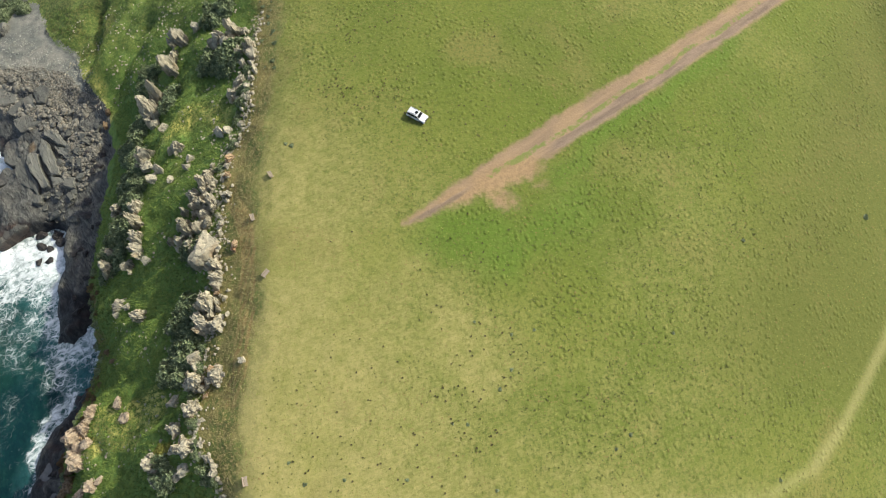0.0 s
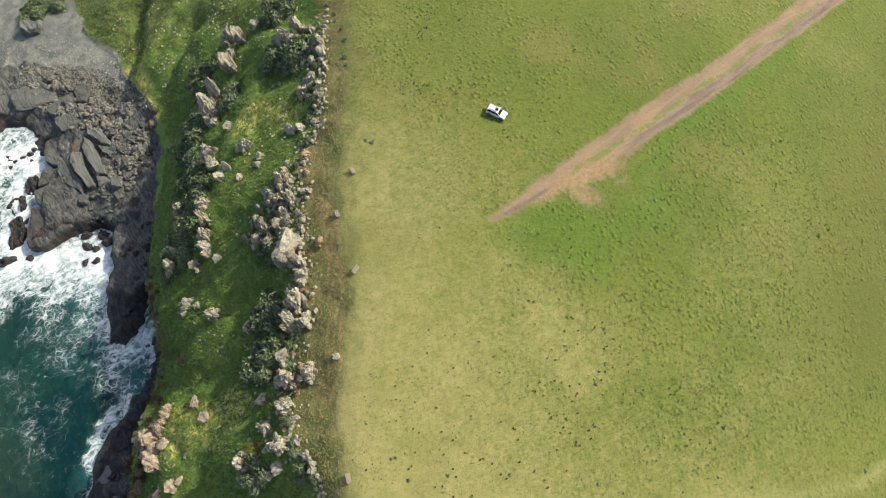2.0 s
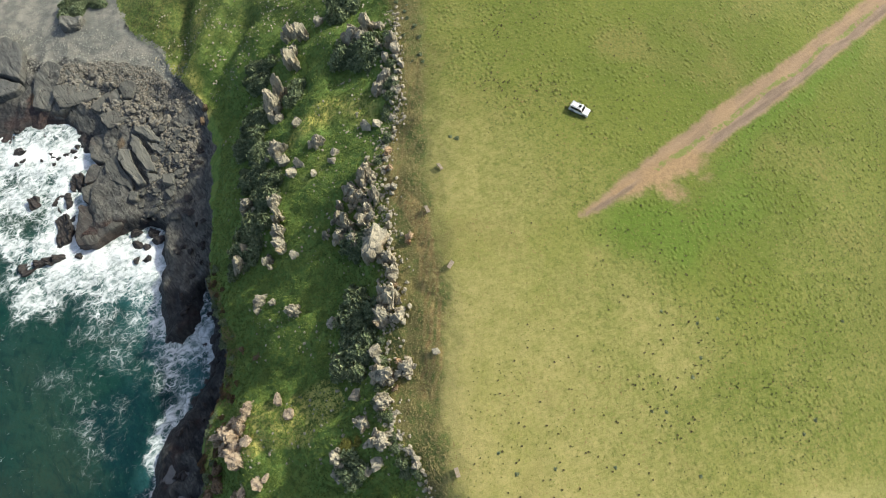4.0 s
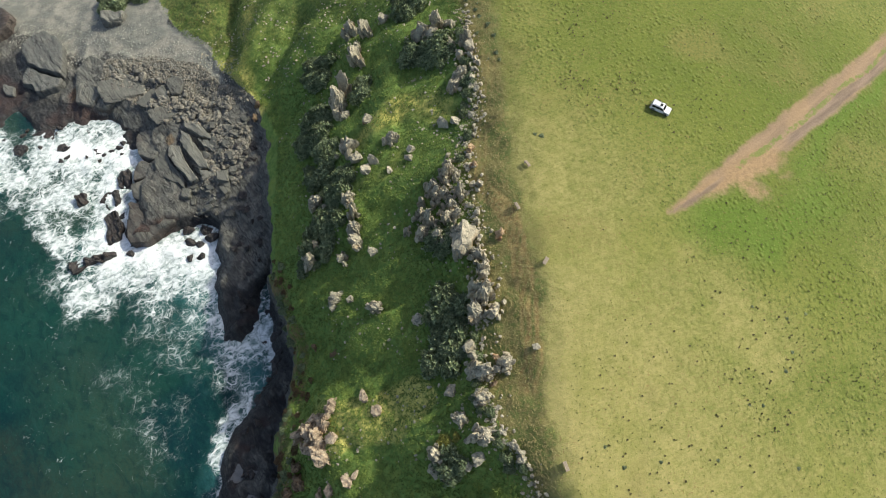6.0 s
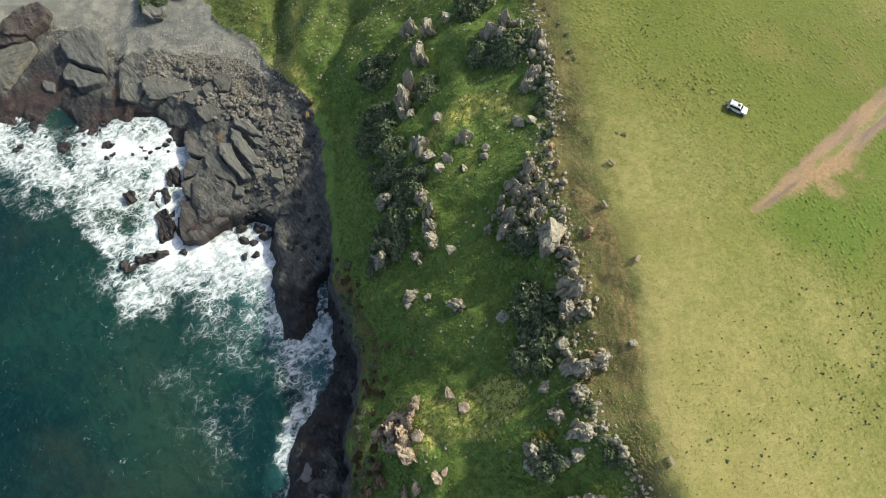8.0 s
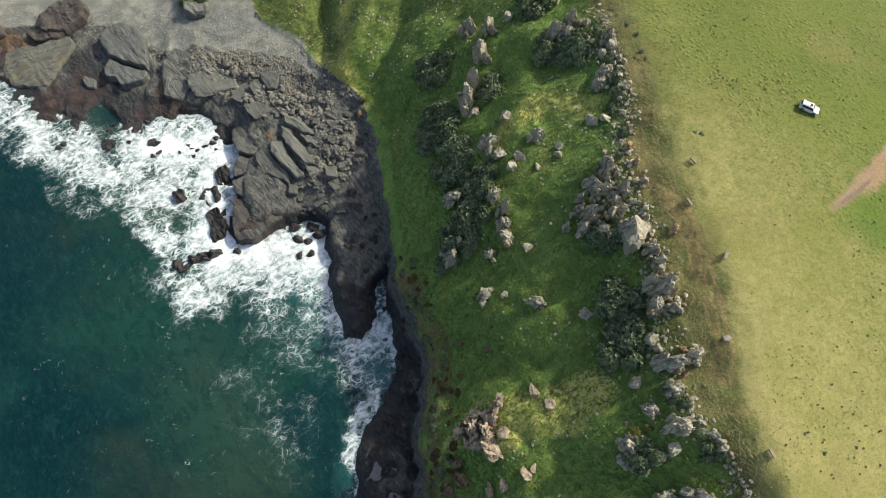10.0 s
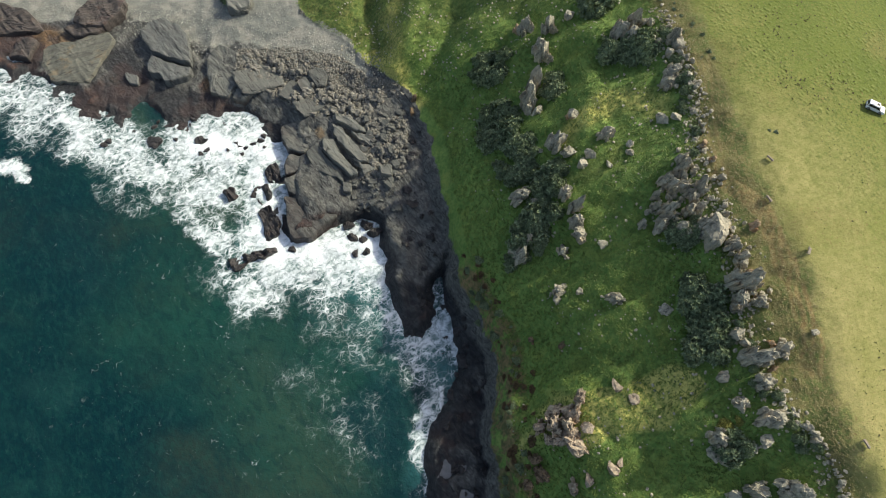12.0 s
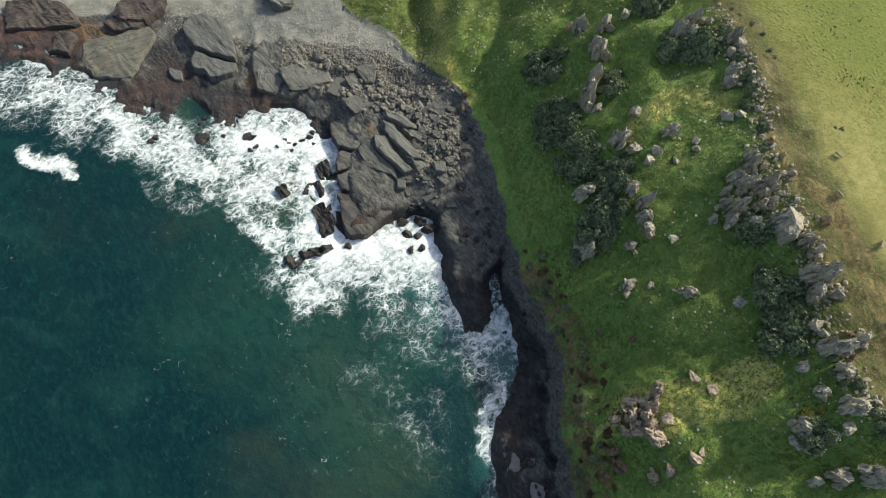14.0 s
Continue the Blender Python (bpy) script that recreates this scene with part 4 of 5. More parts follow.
def boulder_mesh(seed, material):
    r = np.random.RandomState(seed)
    co, tri = hull_rock(r, r.randint(11, 18), seed * 1.7, 0.13, 3, 4.0, 0.22)
    return mesh_from("boulder", co, tri, material)


STONES = [boulder_mesh(20 + n, M_ROCK) for n in range(12)]
CRAGS = [outcrop(40 + n, M_ROCK, 8 + n % 5, 1.1) for n in range(10)]
GREAT_STONE = [mesh_from("boulder", *hull_rock(np.random.RandomState(3), 20, 5.1, 0.13, 6, 3.6, 0.12), M_ROCK)]
ORANGE = [outcrop(70 + n, M_ORANGE, 5) for n in range(3)]
TAN_STONES = [boulder_mesh(120 + n, M_TAN) for n in range(4)]
TAN = [outcrop(130 + n, M_TAN, 7 + n % 3, 0.95) for n in range(4)]
RUSTY = [outcrop(60 + n, M_RUSTY, 4) for n in range(3)]
SLABS = [rock_mesh("shore_rock", 80 + n, M_SLAB, 10 + n, 0.07, 4, True) for n in range(5)]
WETS = [rock_mesh("sea_rock", 100 + n, M_WET, 12, 0.22) for n in range(5)]
rng = random.Random(11)


def stone(name, meshes, x, y, size, tall, label, group, sink=0.3, yaw=None, long=None, lean=14):
    """One stone resting in the ground; size across, tall in metres."""
    ob = new(name, meshes[rng.randrange(len(meshes))])
    a = rng.uniform(0, 360) if yaw is None else yaw
    b = size * rng.uniform(0.7, 0.95) if long is None else long
    ob.scale = (size * 1.15, b * 1.15, tall * 1.25)
    ob.rotation_euler = (radians(rng.uniform(-lean, lean)), radians(rng.uniform(-lean, lean)), radians(a))
    ob.location = (x, y, max(height(x, y), -0.6) + tall * (0.5 - sink))
    return tagged(ob, label, "boulder", group)


def crag(kinds, x, y, size, tall, label, group, sink=0.3):
    """One outcrop of jammed blocks rising from the ground."""
    ob = copy_thing(kinds[rng.randrange(len(kinds))], pose(x, y, height(x, y) + tall * (0.5 - sink), rng.uniform(-9, 9), rng.uniform(-9, 9), rng.uniform(0, 360)))
    ob.scale = (size * 1.1, size * rng.uniform(0.75, 1.1), tall * rng.uniform(1.0, 1.4))
    return tagged(ob, label, "rock outcrop", group)


def rest(kinds):
    """Takes away the patterns from which copies were made."""
    for ob in kinds:
        for o in (*ob.children_recursive, ob):
            bpy.data.objects.remove(o)


PALE = "pale weathered sandstone boulder on the grassy slope"
# boulders on the slope: x, y, across, height
SLOPE_A = [
    (-71.6, 9.8, 4.0, 3.0), (-70.6, 7.0, 3.6, 2.6), (-68.4, 11.0, 3.4, 2.6), (-69.0, 7.6, 3.2, 2.4), (-68.6, -1.6, 2.9, 1.8), (-67.6, 44.2, 2.8, 2.2), (-67.0, 56.5, 2.9, 2.4),
    (-69.7, 9.4, 4.6, 3.4), (-74.0, 9.4, 3.6, 3.2), (-68.0, 5.6, 5.0, 2.4), (-67.2, 14.0, 3.6, 2.4), (-71.1, 12.2, 3.4, 2.6),
    (-69.2, 12.6, 2.6, 2.0), (-72.3, 7.0, 2.8, 2.0), (-66.3, 8.4, 2.4, 1.6), (-60.5, 16.0, 2.4, 1.8), (-59.5, 32.2, 3.4, 2.2),
    (-68.4, 36.4, 3.0, 1.8), (-69.0, 34.4, 2.0, 1.2), (-65.1, 35.2, 1.7, 1.0), (-62.9, 0.9, 2.6, 2.2), (-66.5, -0.6, 2.6, 1.4),
    (-61.1, 2.2, 1.7, 1.1), (-58.1, 13.2, 2.0, 1.1), (-75.8, 45.3, 3.4, 3.4), (-77.0, 47.5, 2.6, 2.6), (-74.1, 48.5, 2.8, 2.6),
    (-75.6, 58.8, 3.2, 2.8),
]
SLOPE_B = [
    (-72.5, 56.0, 2.2, 2.0), (-65.4, 52.6, 3.2, 4.2), (-65.3, 49.4, 3.0, 3.4), (-64.6, 47.0, 3.0, 2.2), (-60.7, 43.9, 2.0, 1.2),
    (-67.8, 68.6, 4.6, 3.8), (-65.9, 65.6, 2.6, 2.2), (-64.1, 74.9, 2.6, 2.0), (-58.3, 67.9, 2.8, 2.2), (-53.9, 64.9, 1.8, 1.4),
    (-54.2, 62.9, 1.8, 1.2), (-61.8, 63.8, 2.4, 1.8), (-58.3, 61.1, 2.0, 1.2), (-63.6, 62.3, 2.4, 1.8), (-72.2, 82.6, 4.4, 5.4),
    (-71.4, 86.4, 3.4, 4.4), (-70.6, 79.8, 2.2, 2.2), (-71.5, 105.0, 3.6, 3.2), (-68.6, 93.6, 3.4, 3.6), (-69.3, 97.4, 3.4, 3.4),
    (-66.8, 101.0, 3.0, 3.0), (-62.4, 103.0, 2.4, 2.0),
]
SLOPE_C = [
    (-52.6, 94.2, 4.6, 4.0), (-49.5, 96.0, 4.0, 3.2), (-50.8, 92.0, 3.0, 2.4), (-42.8, 88.9, 2.8, 2.4), (-42.0, 86.6, 2.6, 2.0),
    (-44.1, 80.2, 3.2, 2.2), (-45.2, 78.0, 2.8, 2.0), (-47.2, 69.6, 2.6, 1.6), (-44.8, 69.2, 2.0, 1.4), (-43.0, 41.6, 6.0, 4.4),
    (-40.2, 39.0, 3.0, 2.8), (-39.1, 36.4, 2.8, 2.2), (-39.6, 31.6, 4.0, 4.0), (-40.4, 28.6, 3.2, 3.2), (-37.3, 28.4, 3.2, 2.0),
    (-41.6, 22.9, 2.6, 2.8), (-39.8, 18.3, 4.0, 3.2), (-40.6, 21.0, 2.0, 1.6), (-39.3, 14.2, 3.0, 2.0), (-35.6, 19.4, 3.0, 1.4),
    (-44.6, 15.5, 2.6, 1.6), (-42.7, 10.7, 2.8, 1.8), (-39.2, 8.2, 4.0, 2.6), (-46.5, 5.5, 3.2, 2.6),
]
SLOPE_D = [
    (-46.9, 3.0, 2.4, 1.4), (-44.9, 2.0, 2.2, 1.0), (-41.6, 3.6, 1.8, 1.2), (-40.4, -3.1, 3.6, 2.8), (-36.4, -3.3, 4.0, 3.0),
    (-43.8, -3.6, 2.4, 1.6), (-50.7, 29.2, 2.6, 0.7), (-48.9, 54.4, 3.0, 2.6), (-39.6, 4.6, 2.4, 1.2), (-30.7, 21.7, 1.2, 0.7),
]
for rows in (SLOPE_A, SLOPE_B, SLOPE_C, SLOPE_D):
    for x, y, w, tall in rows:
        warm = x < -56 and y < 18
        if warm and w > 2.7:
            crag(TAN, x, y, w * 1.2, tall * 1.3, "tan sandstone outcrop with orange stains on the grassy slope", "tan outcrops of the slope", 0.28)
        elif warm:
            stone("boulder", TAN_STONES, x, y, w * 1.1, tall * 1.25, "tan sandstone boulder in the yellow-green grass", "tan boulders of the slope", 0.28)
        elif 2.7 < w < 6:
            crag(CRAGS, x, y, w * 1.25, tall * 1.35, "pale split sandstone outcrop on the grassy slope", "outcrops of the seaward slope", 0.28)
        else:
            great = w > 5
            stone("boulder", GREAT_STONE if great else STONES, x, y, 6.4 if great else w * 1.1, tall * (1.4 if great else 1.25), PALE, "boulders on the seaward slope", 0.28, 52 if great else None, 4.0 if great else None)
for x, y, w, tall in ((-68.5, 25.4, 3.0, 1.6), (-73.7, 27.8, 2.2, 1.4), (-73.5, 0.8, 4.6, 2.6), (-74.6, 3.6, 3.4, 2.2), (-76.0, -1.0, 3.0, 2.0), (-99.6, 93.2, 2.6, 2.0), (-99.0, 96.6, 2.4, 1.8)):
    crag(RUSTY, x, y, w, tall, "reddish brown broken rock outcrop near the shore", "reddish outcrops", 0.34)


def scatter_ridge(y0, y1, count, inner, outer, low, high):
    """Crowded stones between the ridge line and below it."""
    for _ in range(count):
        y = rng.uniform(y0, y1)
        x = float(line_at(RIDGE, y)[0]) + rng.uniform(outer, inner)
        w = low + (high - low) * rng.random() ** 2.6
        tall = w * rng.uniform(0.7, 1.25)
        if w > 2.0:
            crag(CRAGS, x, y, w, tall, "grey lichen-stained outcrop in the crowded ridge", "outcrops of the ridge")
        else:
            stone("boulder", STONES, x, y, w, tall, "grey lichen-stained boulder in the crowded ridge", "boulders of the ridge", 0.3)


def scatter_wedge(count, low, high, corners):
    """Crowded pillars and blocks within a triangle of the slope."""
    (x0, y0), (x1, y1), (x2, y2) = corners
    for _ in range(count):
        u, v = rng.random(), rng.random()
        u, v = (1 - u, 1 - v) if u + v > 1 else (u, v)
        x, y = x0 + u * (x1 - x0) + v * (x2 - x0), y0 + u * (y1 - y0) + v * (y2 - y0)
        w = low + (high - low) * rng.random() ** 1.6
        if w > 1.3:
            crag(CRAGS, x, y, w, w * rng.uniform(0.9, 1.4), "grey fissured outcrop in the crowded ridge", "outcrops of the ridge", 0.3)
        else:
            stone("boulder", STONES, x, y, w, w * rng.uniform(0.8, 1.4), "grey lichen-stained block in the crowded ridge", "boulders of the ridge", 0.3)


WEDGE = ((-45.2, 63.0), (-54.2, 46.0), (-41.6, 40.5))
scatter_wedge(52, 1.4, 3.4, WEDGE)
scatter_wedge(80, 0.5, 1.3, WEDGE)
scatter_ridge(42, 60, 34, 2.2, -0.8, 0.4, 1.5)
scatter_ridge(60, 87, 66, 0.9, -1.3, 0.4, 1.5)
scatter_ridge(76, 96, 22, 0.5, -5.0, 0.7, 2.3)
scatter_ridge(12, 43, 40, 4.6, -1.2, 0.35, 1.3)
scatter_ridge(-8, 11, 46, 0.5, -0.6, 0.5, 1.6)
for x, y, w, tall in ((-38.2, 18.2, 2.4, 1.8), (-36.9, 20.4, 2.2, 1.4), (-37.4, 16.2, 1.6, 1.0), (-36.3, 42.3, 2.2, 1.6), (-38.6, 33.6, 1.6, 1.2), (-41.0, 57.0, 1.8, 1.4), (-41.6, 61.2, 2.2, 1.4), (-73.4, 105.6, 2.4, 2.0), (-64.4, 75.4, 2.4, 1.8)):
    crag(ORANGE, x, y, w, tall, "orange-stained broken sandstone outcrop", "orange-stained outcrops", 0.3)
rest(CRAGS + RUSTY + ORANGE + TAN)


# ---- rocks of the shore ----
def plate(name, corners, top, tilt, material, label, group, deep=5.0, edge=0.8, rough=0.5, seed=1):
    """One bed of rock: an outline of a few corners, a weathered top that tilts, broken edges."""
    c = np.array(corners, float)
    mid = c.mean(0)
    t = np.arange(len(c) * 14) / 14.0
    k = t.astype(int)
    ring = c[k % len(c)] + (t - k)[:, None] * (c[(k + 1) % len(c)] - c[k % len(c)])
    for _ in range(3):
        ring = (np.roll(ring, 1, 0) + ring * 2 + np.roll(ring, -1, 0)) / 4
    wander = np.stack([fbm(ring[:, 0] + seed, ring[:, 1], 2.2, 3), fbm(ring[:, 0], ring[:, 1] + 30 + seed, 2.2, 3)], 1) - 0.5
    ring = mid + (ring + wander * (1.9 if top < 1 else 1.1) - mid) * 0.975
    n = len(ring)
    rows = []
    span = max(np.ptp(c[:, 0]), np.ptp(c[:, 1])) / 2
    for scale, drop, top_side in ((1.03, deep, 0), (1.01, deep * 0.35, 0), (1.0, edge * 0.7, 1), (0.99 - 0.2 / span, edge * 0.12, 1), (0.86, 0.0, 1), (0.74, 0, 1), (0.62, 0, 1), (0.5, 0, 1), (0.38, 0, 1), (0.26, 0, 1), (0.13, 0, 1), (0.0, 0, 1)):
        p = mid + (ring - mid) * scale
        u, v = p[:, 0] * 0.64 - p[:, 1] * 0.77, p[:, 0] * 0.77 + p[:, 1] * 0.64
        bed = np.floor(v * 0.55 + fbm(u, v, 4, 3) * 2.5) % 3 / 3
        z = top + (p - mid) @ np.array(tilt) - drop + top_side * rough * ((fbm(p[:, 0] + seed, p[:, 1], 5, 4) - 0.5) * 2.2 + (fbm(u * 0.4, v * 1.6 + seed, 1.6, 3) - 0.5) * 0.9 + bed * 0.35)
        rows.append(np.stack([p[:, 0], p[:, 1], z], 1))
    a = np.arange(n)
    faces = np.concatenate([np.stack([r * n + a, r * n + (a + 1) % n, (r + 1) * n + (a + 1) % n, (r + 1) * n + a], 1) for r in range(len(rows) - 1)])
    root = (mid[0], mid[1], top)
    ob = new(name, mesh_from(name, np.concatenate(rows) - np.array(root), faces, material))
    ob.location = root
    return tagged(ob, label, "rock slab", group)


BED, TILTED = "slabs of the shore platform", "long tilted slabs"
GREY = "broad dark grey rock slab of the shore platform"
plate("shore_rock", [(-133.1, 71.3), (-125.3, 68.5), (-119.5, 68.0), (-118.6, 64.2), (-123.1, 60.7), (-124.9, 58.2), (-129.3, 57.8), (-131.6, 62.7)], 2.9, (0.05, 0.03), M_SLAB, GREY + " at the water", BED, 5, 0.8, 0.6, 1)
plate("shore_rock", [(-133.5, 75.7), (-128.5, 77.7), (-123.8, 76.3), (-117.5, 72.8), (-119.5, 68.7), (-126.0, 69.2), (-132.7, 72.2)], 3.6, (0.06, 0.02), M_SLAB, GREY, BED, 5, 0.5, 0.6, 2)
plate("shore_rock", [(-136.0, 93.0), (-131.3, 93.7), (-127.4, 91.9), (-125.8, 86.3), (-128.3, 83.3), (-132.8, 84.7), (-135.0, 88.5)], 3.6, (0.14, 0.0), M_SLAB, GREY, BED, 5, 0.5, 0.6, 3)
plate("shore_rock", [(-132.6, 84.0), (-128.6, 82.6), (-127.2, 79.2), (-129.0, 78.6), (-133.4, 76.8), (-134.2, 80.0)], 3.0, (0.12, 0.0), M_SLAB, GREY, BED, 4, 0.8, 0.6, 4)
plate("shore_rock", [(-128.1, 82.9), (-125.3, 86.0), (-122.9, 82.4), (-117.2, 75.4), (-116.8, 73.7), (-123.8, 77.2), (-126.7, 79.4)], 4.9, (0.06, 0.06), M_SLAB, GREY + " in a hollow", BED, 4, 0.6, 0.4, 5)
PALE_SLAB = "long pale grey tilted rock slab beside its neighbours"
plate("shore_rock", [(-123.9, 86.5), (-120.3, 86.1), (-118.4, 82.0), (-113.4, 75.5), (-115.2, 74.7), (-120.2, 79.7), (-123.3, 83.2)], 6.5, (0.10, 0.05), M_SLAB_PALE, PALE_SLAB, TILTED, 4, 0.4, 0.5, 6)
plate("shore_rock", [(-121.7, 91.3), (-118.9, 89.9), (-113.2, 83.0), (-110.7, 78.9), (-113.2, 78.7), (-116.9, 82.9), (-120.2, 87.0)], 7.2, (0.08, 0.04), M_SLAB_PALE, PALE_SLAB, TILTED, 4, 0.4, 0.5, 7)
plate("shore_rock", [(-120.9, 94.0), (-116.7, 92.9), (-112.0, 89.6), (-111.5, 87.9), (-115.8, 89.3), (-119.8, 91.7)], 7.4, (0.03, 0.08), M_SLAB_PALE, PALE_SLAB, TILTED, 4, 0.35, 0.5, 8)
plate("shore_rock", [(-116.2, 88.6), (-111.9, 87.4), (-109.2, 84.9), (-109.8, 83.6), (-113.9, 86.0)], 7.2, (0.05, 0.08), M_SLAB_PALE, PALE_SLAB, TILTED, 4, 0.35, 0.5, 9)
plate("shore_rock", [(-113.9, 78.3), (-109.3, 78.1), (-109.0, 77.2), (-112.3, 75.0)], 7.0, (0.0, 0.1), M_SLAB_PALE, PALE_SLAB, TILTED, 3, 0.4, 0.3, 10)
plate("shore_rock", [(-108.2, 77.4), (-104.7, 77.1), (-104.6, 74.4), (-107.6, 74.4)], 8.6, (-0.05, 0.1), M_SLAB_PALE, "squarish pale block among broken rubble", BED, 4, 0.4, 0.3, 11)
plate("shore_rock", [(-117.8, 73.5), (-115.1, 73.1), (-114.8, 70.6), (-117.2, 70.5)], 5.6, (0, 0.05), M_SLAB, "squarish grey block on the rock platform", BED, 4, 0.4, 0.3, 12)
# the great split rock on the beach
GREAT = "great split grey rock standing above the beach"
plate("shore_rock", [(-179.8, 123.9), (-177.7, 127.8), (-174.5, 130.0), (-169.9, 127.6), (-165.6, 123.3), (-163.5, 116.5), (-162.5, 111.9), (-165.2, 112.4), (-170.4, 114.3), (-175.5, 116.8)], 4.3, (0.05, -0.03), M_SLAB_WEST, GREAT, BED, 5, 0.5, 0.5, 13)
plate("shore_rock", [(-175.6, 112.6), (-175.1, 116.0), (-170.5, 113.4), (-165.4, 111.6), (-162.6, 111.0), (-162.6, 108.8), (-165.3, 106.8), (-169.0, 105.9), (-171.5, 109.0), (-174.0, 108.7)], 3.7, (0.05, -0.02), M_SLAB_WEST, GREAT, BED, 5, 0.5, 0.4, 14)
plate("shore_rock", [(-181.7, 110.4), (-177.8, 109.2), (-177.0, 106.1), (-179.8, 106.0)], 1.9, (0, 0.1), M_SLAB_WEST, "low rock at the foot of the great rock", BED, 3, 0.5, 0.4, 15)
plate("shore_rock", [(-206.7, 119.1), (-197.6, 121.1), (-188.9, 125.0), (-186.3, 122.1), (-188.7, 114.2), (-190.7, 106.3), (-195.2, 105.7), (-201.5, 106.2), (-205.5, 112.2)], 1.9, (0.05, 0.05), M_SLAB_OLIVE, "wide tilted olive grey rock slab with a straight edge", BED, 4, 0.8, 0.4, 16)
plate("shore_rock", [(-158.6, 114.4), (-155.9, 119.3), (-149.6, 116.5), (-147.4, 108.0), (-151.0, 101.2), (-156.2, 102.0), (-157.7, 107.6)], 4.5, (0.05, 0.12), M_SLAB, "wrinkled grey rock bed beside the cobbles", BED, 4, 0.8, 0.7, 17)
plate("shore_rock", [(-148.9, 116.0), (-138.8, 110.3), (-139.0, 107.1), (-144.0, 102.3), (-146.9, 100.0), (-150.3, 100.8), (-146.8, 108.0)], 4.5, (0.06, 0.12), M_SLAB, "wrinkled grey rock bed beside the cobbles", BED, 4, 0.7, 0.7, 18)
plate("shore_rock", [(-129.4, 107.8), (-126.4, 110.0), (-123.5, 107.5), (-123.7, 103.2), (-126.2, 102.7)], 7.8, (0.05, 0.05), M_SLAB, "flat grey outcrop among the cobbles of the beach", BED, 3, 0.4, 0.4, 19)
plate("shore_rock", [(-132.0, 105.0), (-129.6, 107.0), (-126.9, 102.1), (-128.4, 99.1)], 6.8, (0.08, 0.1), M_SLAB, "flat grey outcrop among the cobbles of the beach", BED, 3, 0.4, 0.4, 20)
plate("shore_rock", [(-155.1, 133.7), (-146.7, 133.7), (-147.8, 131.3), (-151.4, 129.7), (-154.2, 131.2)], 8.4, (0.02, 0.08), M_SLAB_PALE, "low yellowish rock at the head of the beach", BED, 5, 0.9, 0.6, 21)
# dark layered rocks at the far end of the beach
BROWN = "dark brown layered rock at the far end of the beach"
plate("shore_rock", [(-199.4, 126.9), (-198.1, 131.9), (-194.8, 136.3), (-190.4, 138.9), (-185.6, 136.1), (-185.2, 131.3), (-189.7, 125.7), (-195.5, 124.5)], 4.3, (0.04, 0.08), M_SLAB_DARK, BROWN, BED, 6, 1.2, 0.9, 22)
plate("shore_rock", [(-201.5, 124.7), (-199.7, 127.0), (-193.8, 126.4), (-189.2, 127.5), (-191.5, 123.4), (-195.9, 121.9), (-199.3, 122.6)], 2.9, (0.02, 0.08), M_SLAB_DARK, BROWN, BED, 4, 0.8, 0.7, 23)
plate("shore_rock", [(-229.8, 131.0), (-221.5, 133.8), (-211.5, 130.2), (-207.2, 124.0), (-219.0, 122.2), (-227.2, 120.6)], 2.8, (0.02, 0.10), M_SLAB_DARK, BROWN, BED, 5, 1.0, 1.0, 24)
plate("shore_rock", [(-213.5, 121.5), (-207.6, 121.0), (-208.4, 113.6), (-215.2, 114.4)], 2.0, (0.05, 0.10), M_SLAB_DARK, BROWN, BED, 4, 0.8, 0.9, 25)
for n in range(70):
    y = rng.uniform(66, 94)
    x = float(np.interp(y, [66, 80, 94], [-109, -108, -108])) + rng.uniform(-6, 6)
    w = rng.uniform(0.9, 2.8)
    stone("shore_rock", SLABS, x, y, w, w * rng.uniform(0.4, 0.7), "broken angular block on the rock platform", "broken blocks", 0.25, None, w * rng.uniform(0.5, 0.8), 22)
for x, y, w, l, tall, yaw in ((-127.5, 97.5, 8, 6, 1.4, 30), (-142.3, 107.0, 14, 9, 1.6, 15), (-133.0, 103.0, 7, 6, 1.4, 60), (-151.1, 132.0, 7, 5, 3.0, 0)):
    stone("shore_rock", SLABS, x, y, w, tall, "flat grey outcrop among the cobbles of the beach", "slabs of the shore platform", 0.4, yaw, l, 4)
SEA_ROCKS = [
    (-129.9, 56.4, 2.0, 1.6), (-114.7, 60.0, 2.6, 2.0), (-110.9, 63.2, 3.4, 2.6), (-108.9, 61.4, 3.6, 2.6),
    (-113.8, 55.2, 2.2, 1.6), (-110.6, 56.0, 2.2, 1.6), (-111.7, 59.3, 2.0, 1.5), (-116.1, 63.4, 3.0, 2.2), (-170.0, 88.0, 3.6, 1.3), (-158.0, 89.0, 3.2, 1.3),
]
WASH = "flat black reef rock awash in white surf"
for n, corners in enumerate((((-141.5, 74), (-138, 75.5), (-136.3, 71.5), (-138.6, 68.2), (-141.8, 70)), ((-139.8, 67.5), (-136.8, 69), (-133.6, 63.8), (-133.0, 60.2), (-136.4, 58.2), (-138.0, 62)), ((-145.5, 53), (-140, 55.5), (-134, 57), (-133, 55.5), (-138.5, 53), (-144, 49.5)), ((-150, 72.5), (-146, 74), (-144.5, 71), (-147, 69.5)), ((-139.5, 80), (-136, 82), (-135, 77), (-138, 75.5)))):
    plate("sea_rock", corners, 0.45, (0.08, 0.06), M_WET, WASH, "rocks in the surf", 3, 0.9, 1.9, 30 + n)
for x, y, w, tall in SEA_ROCKS:
    ob = stone("sea_rock", WETS, x, y, w, tall, "black wet rock standing out of the white surf", "rocks in the surf")
    ob.location.z = tall * 0.14
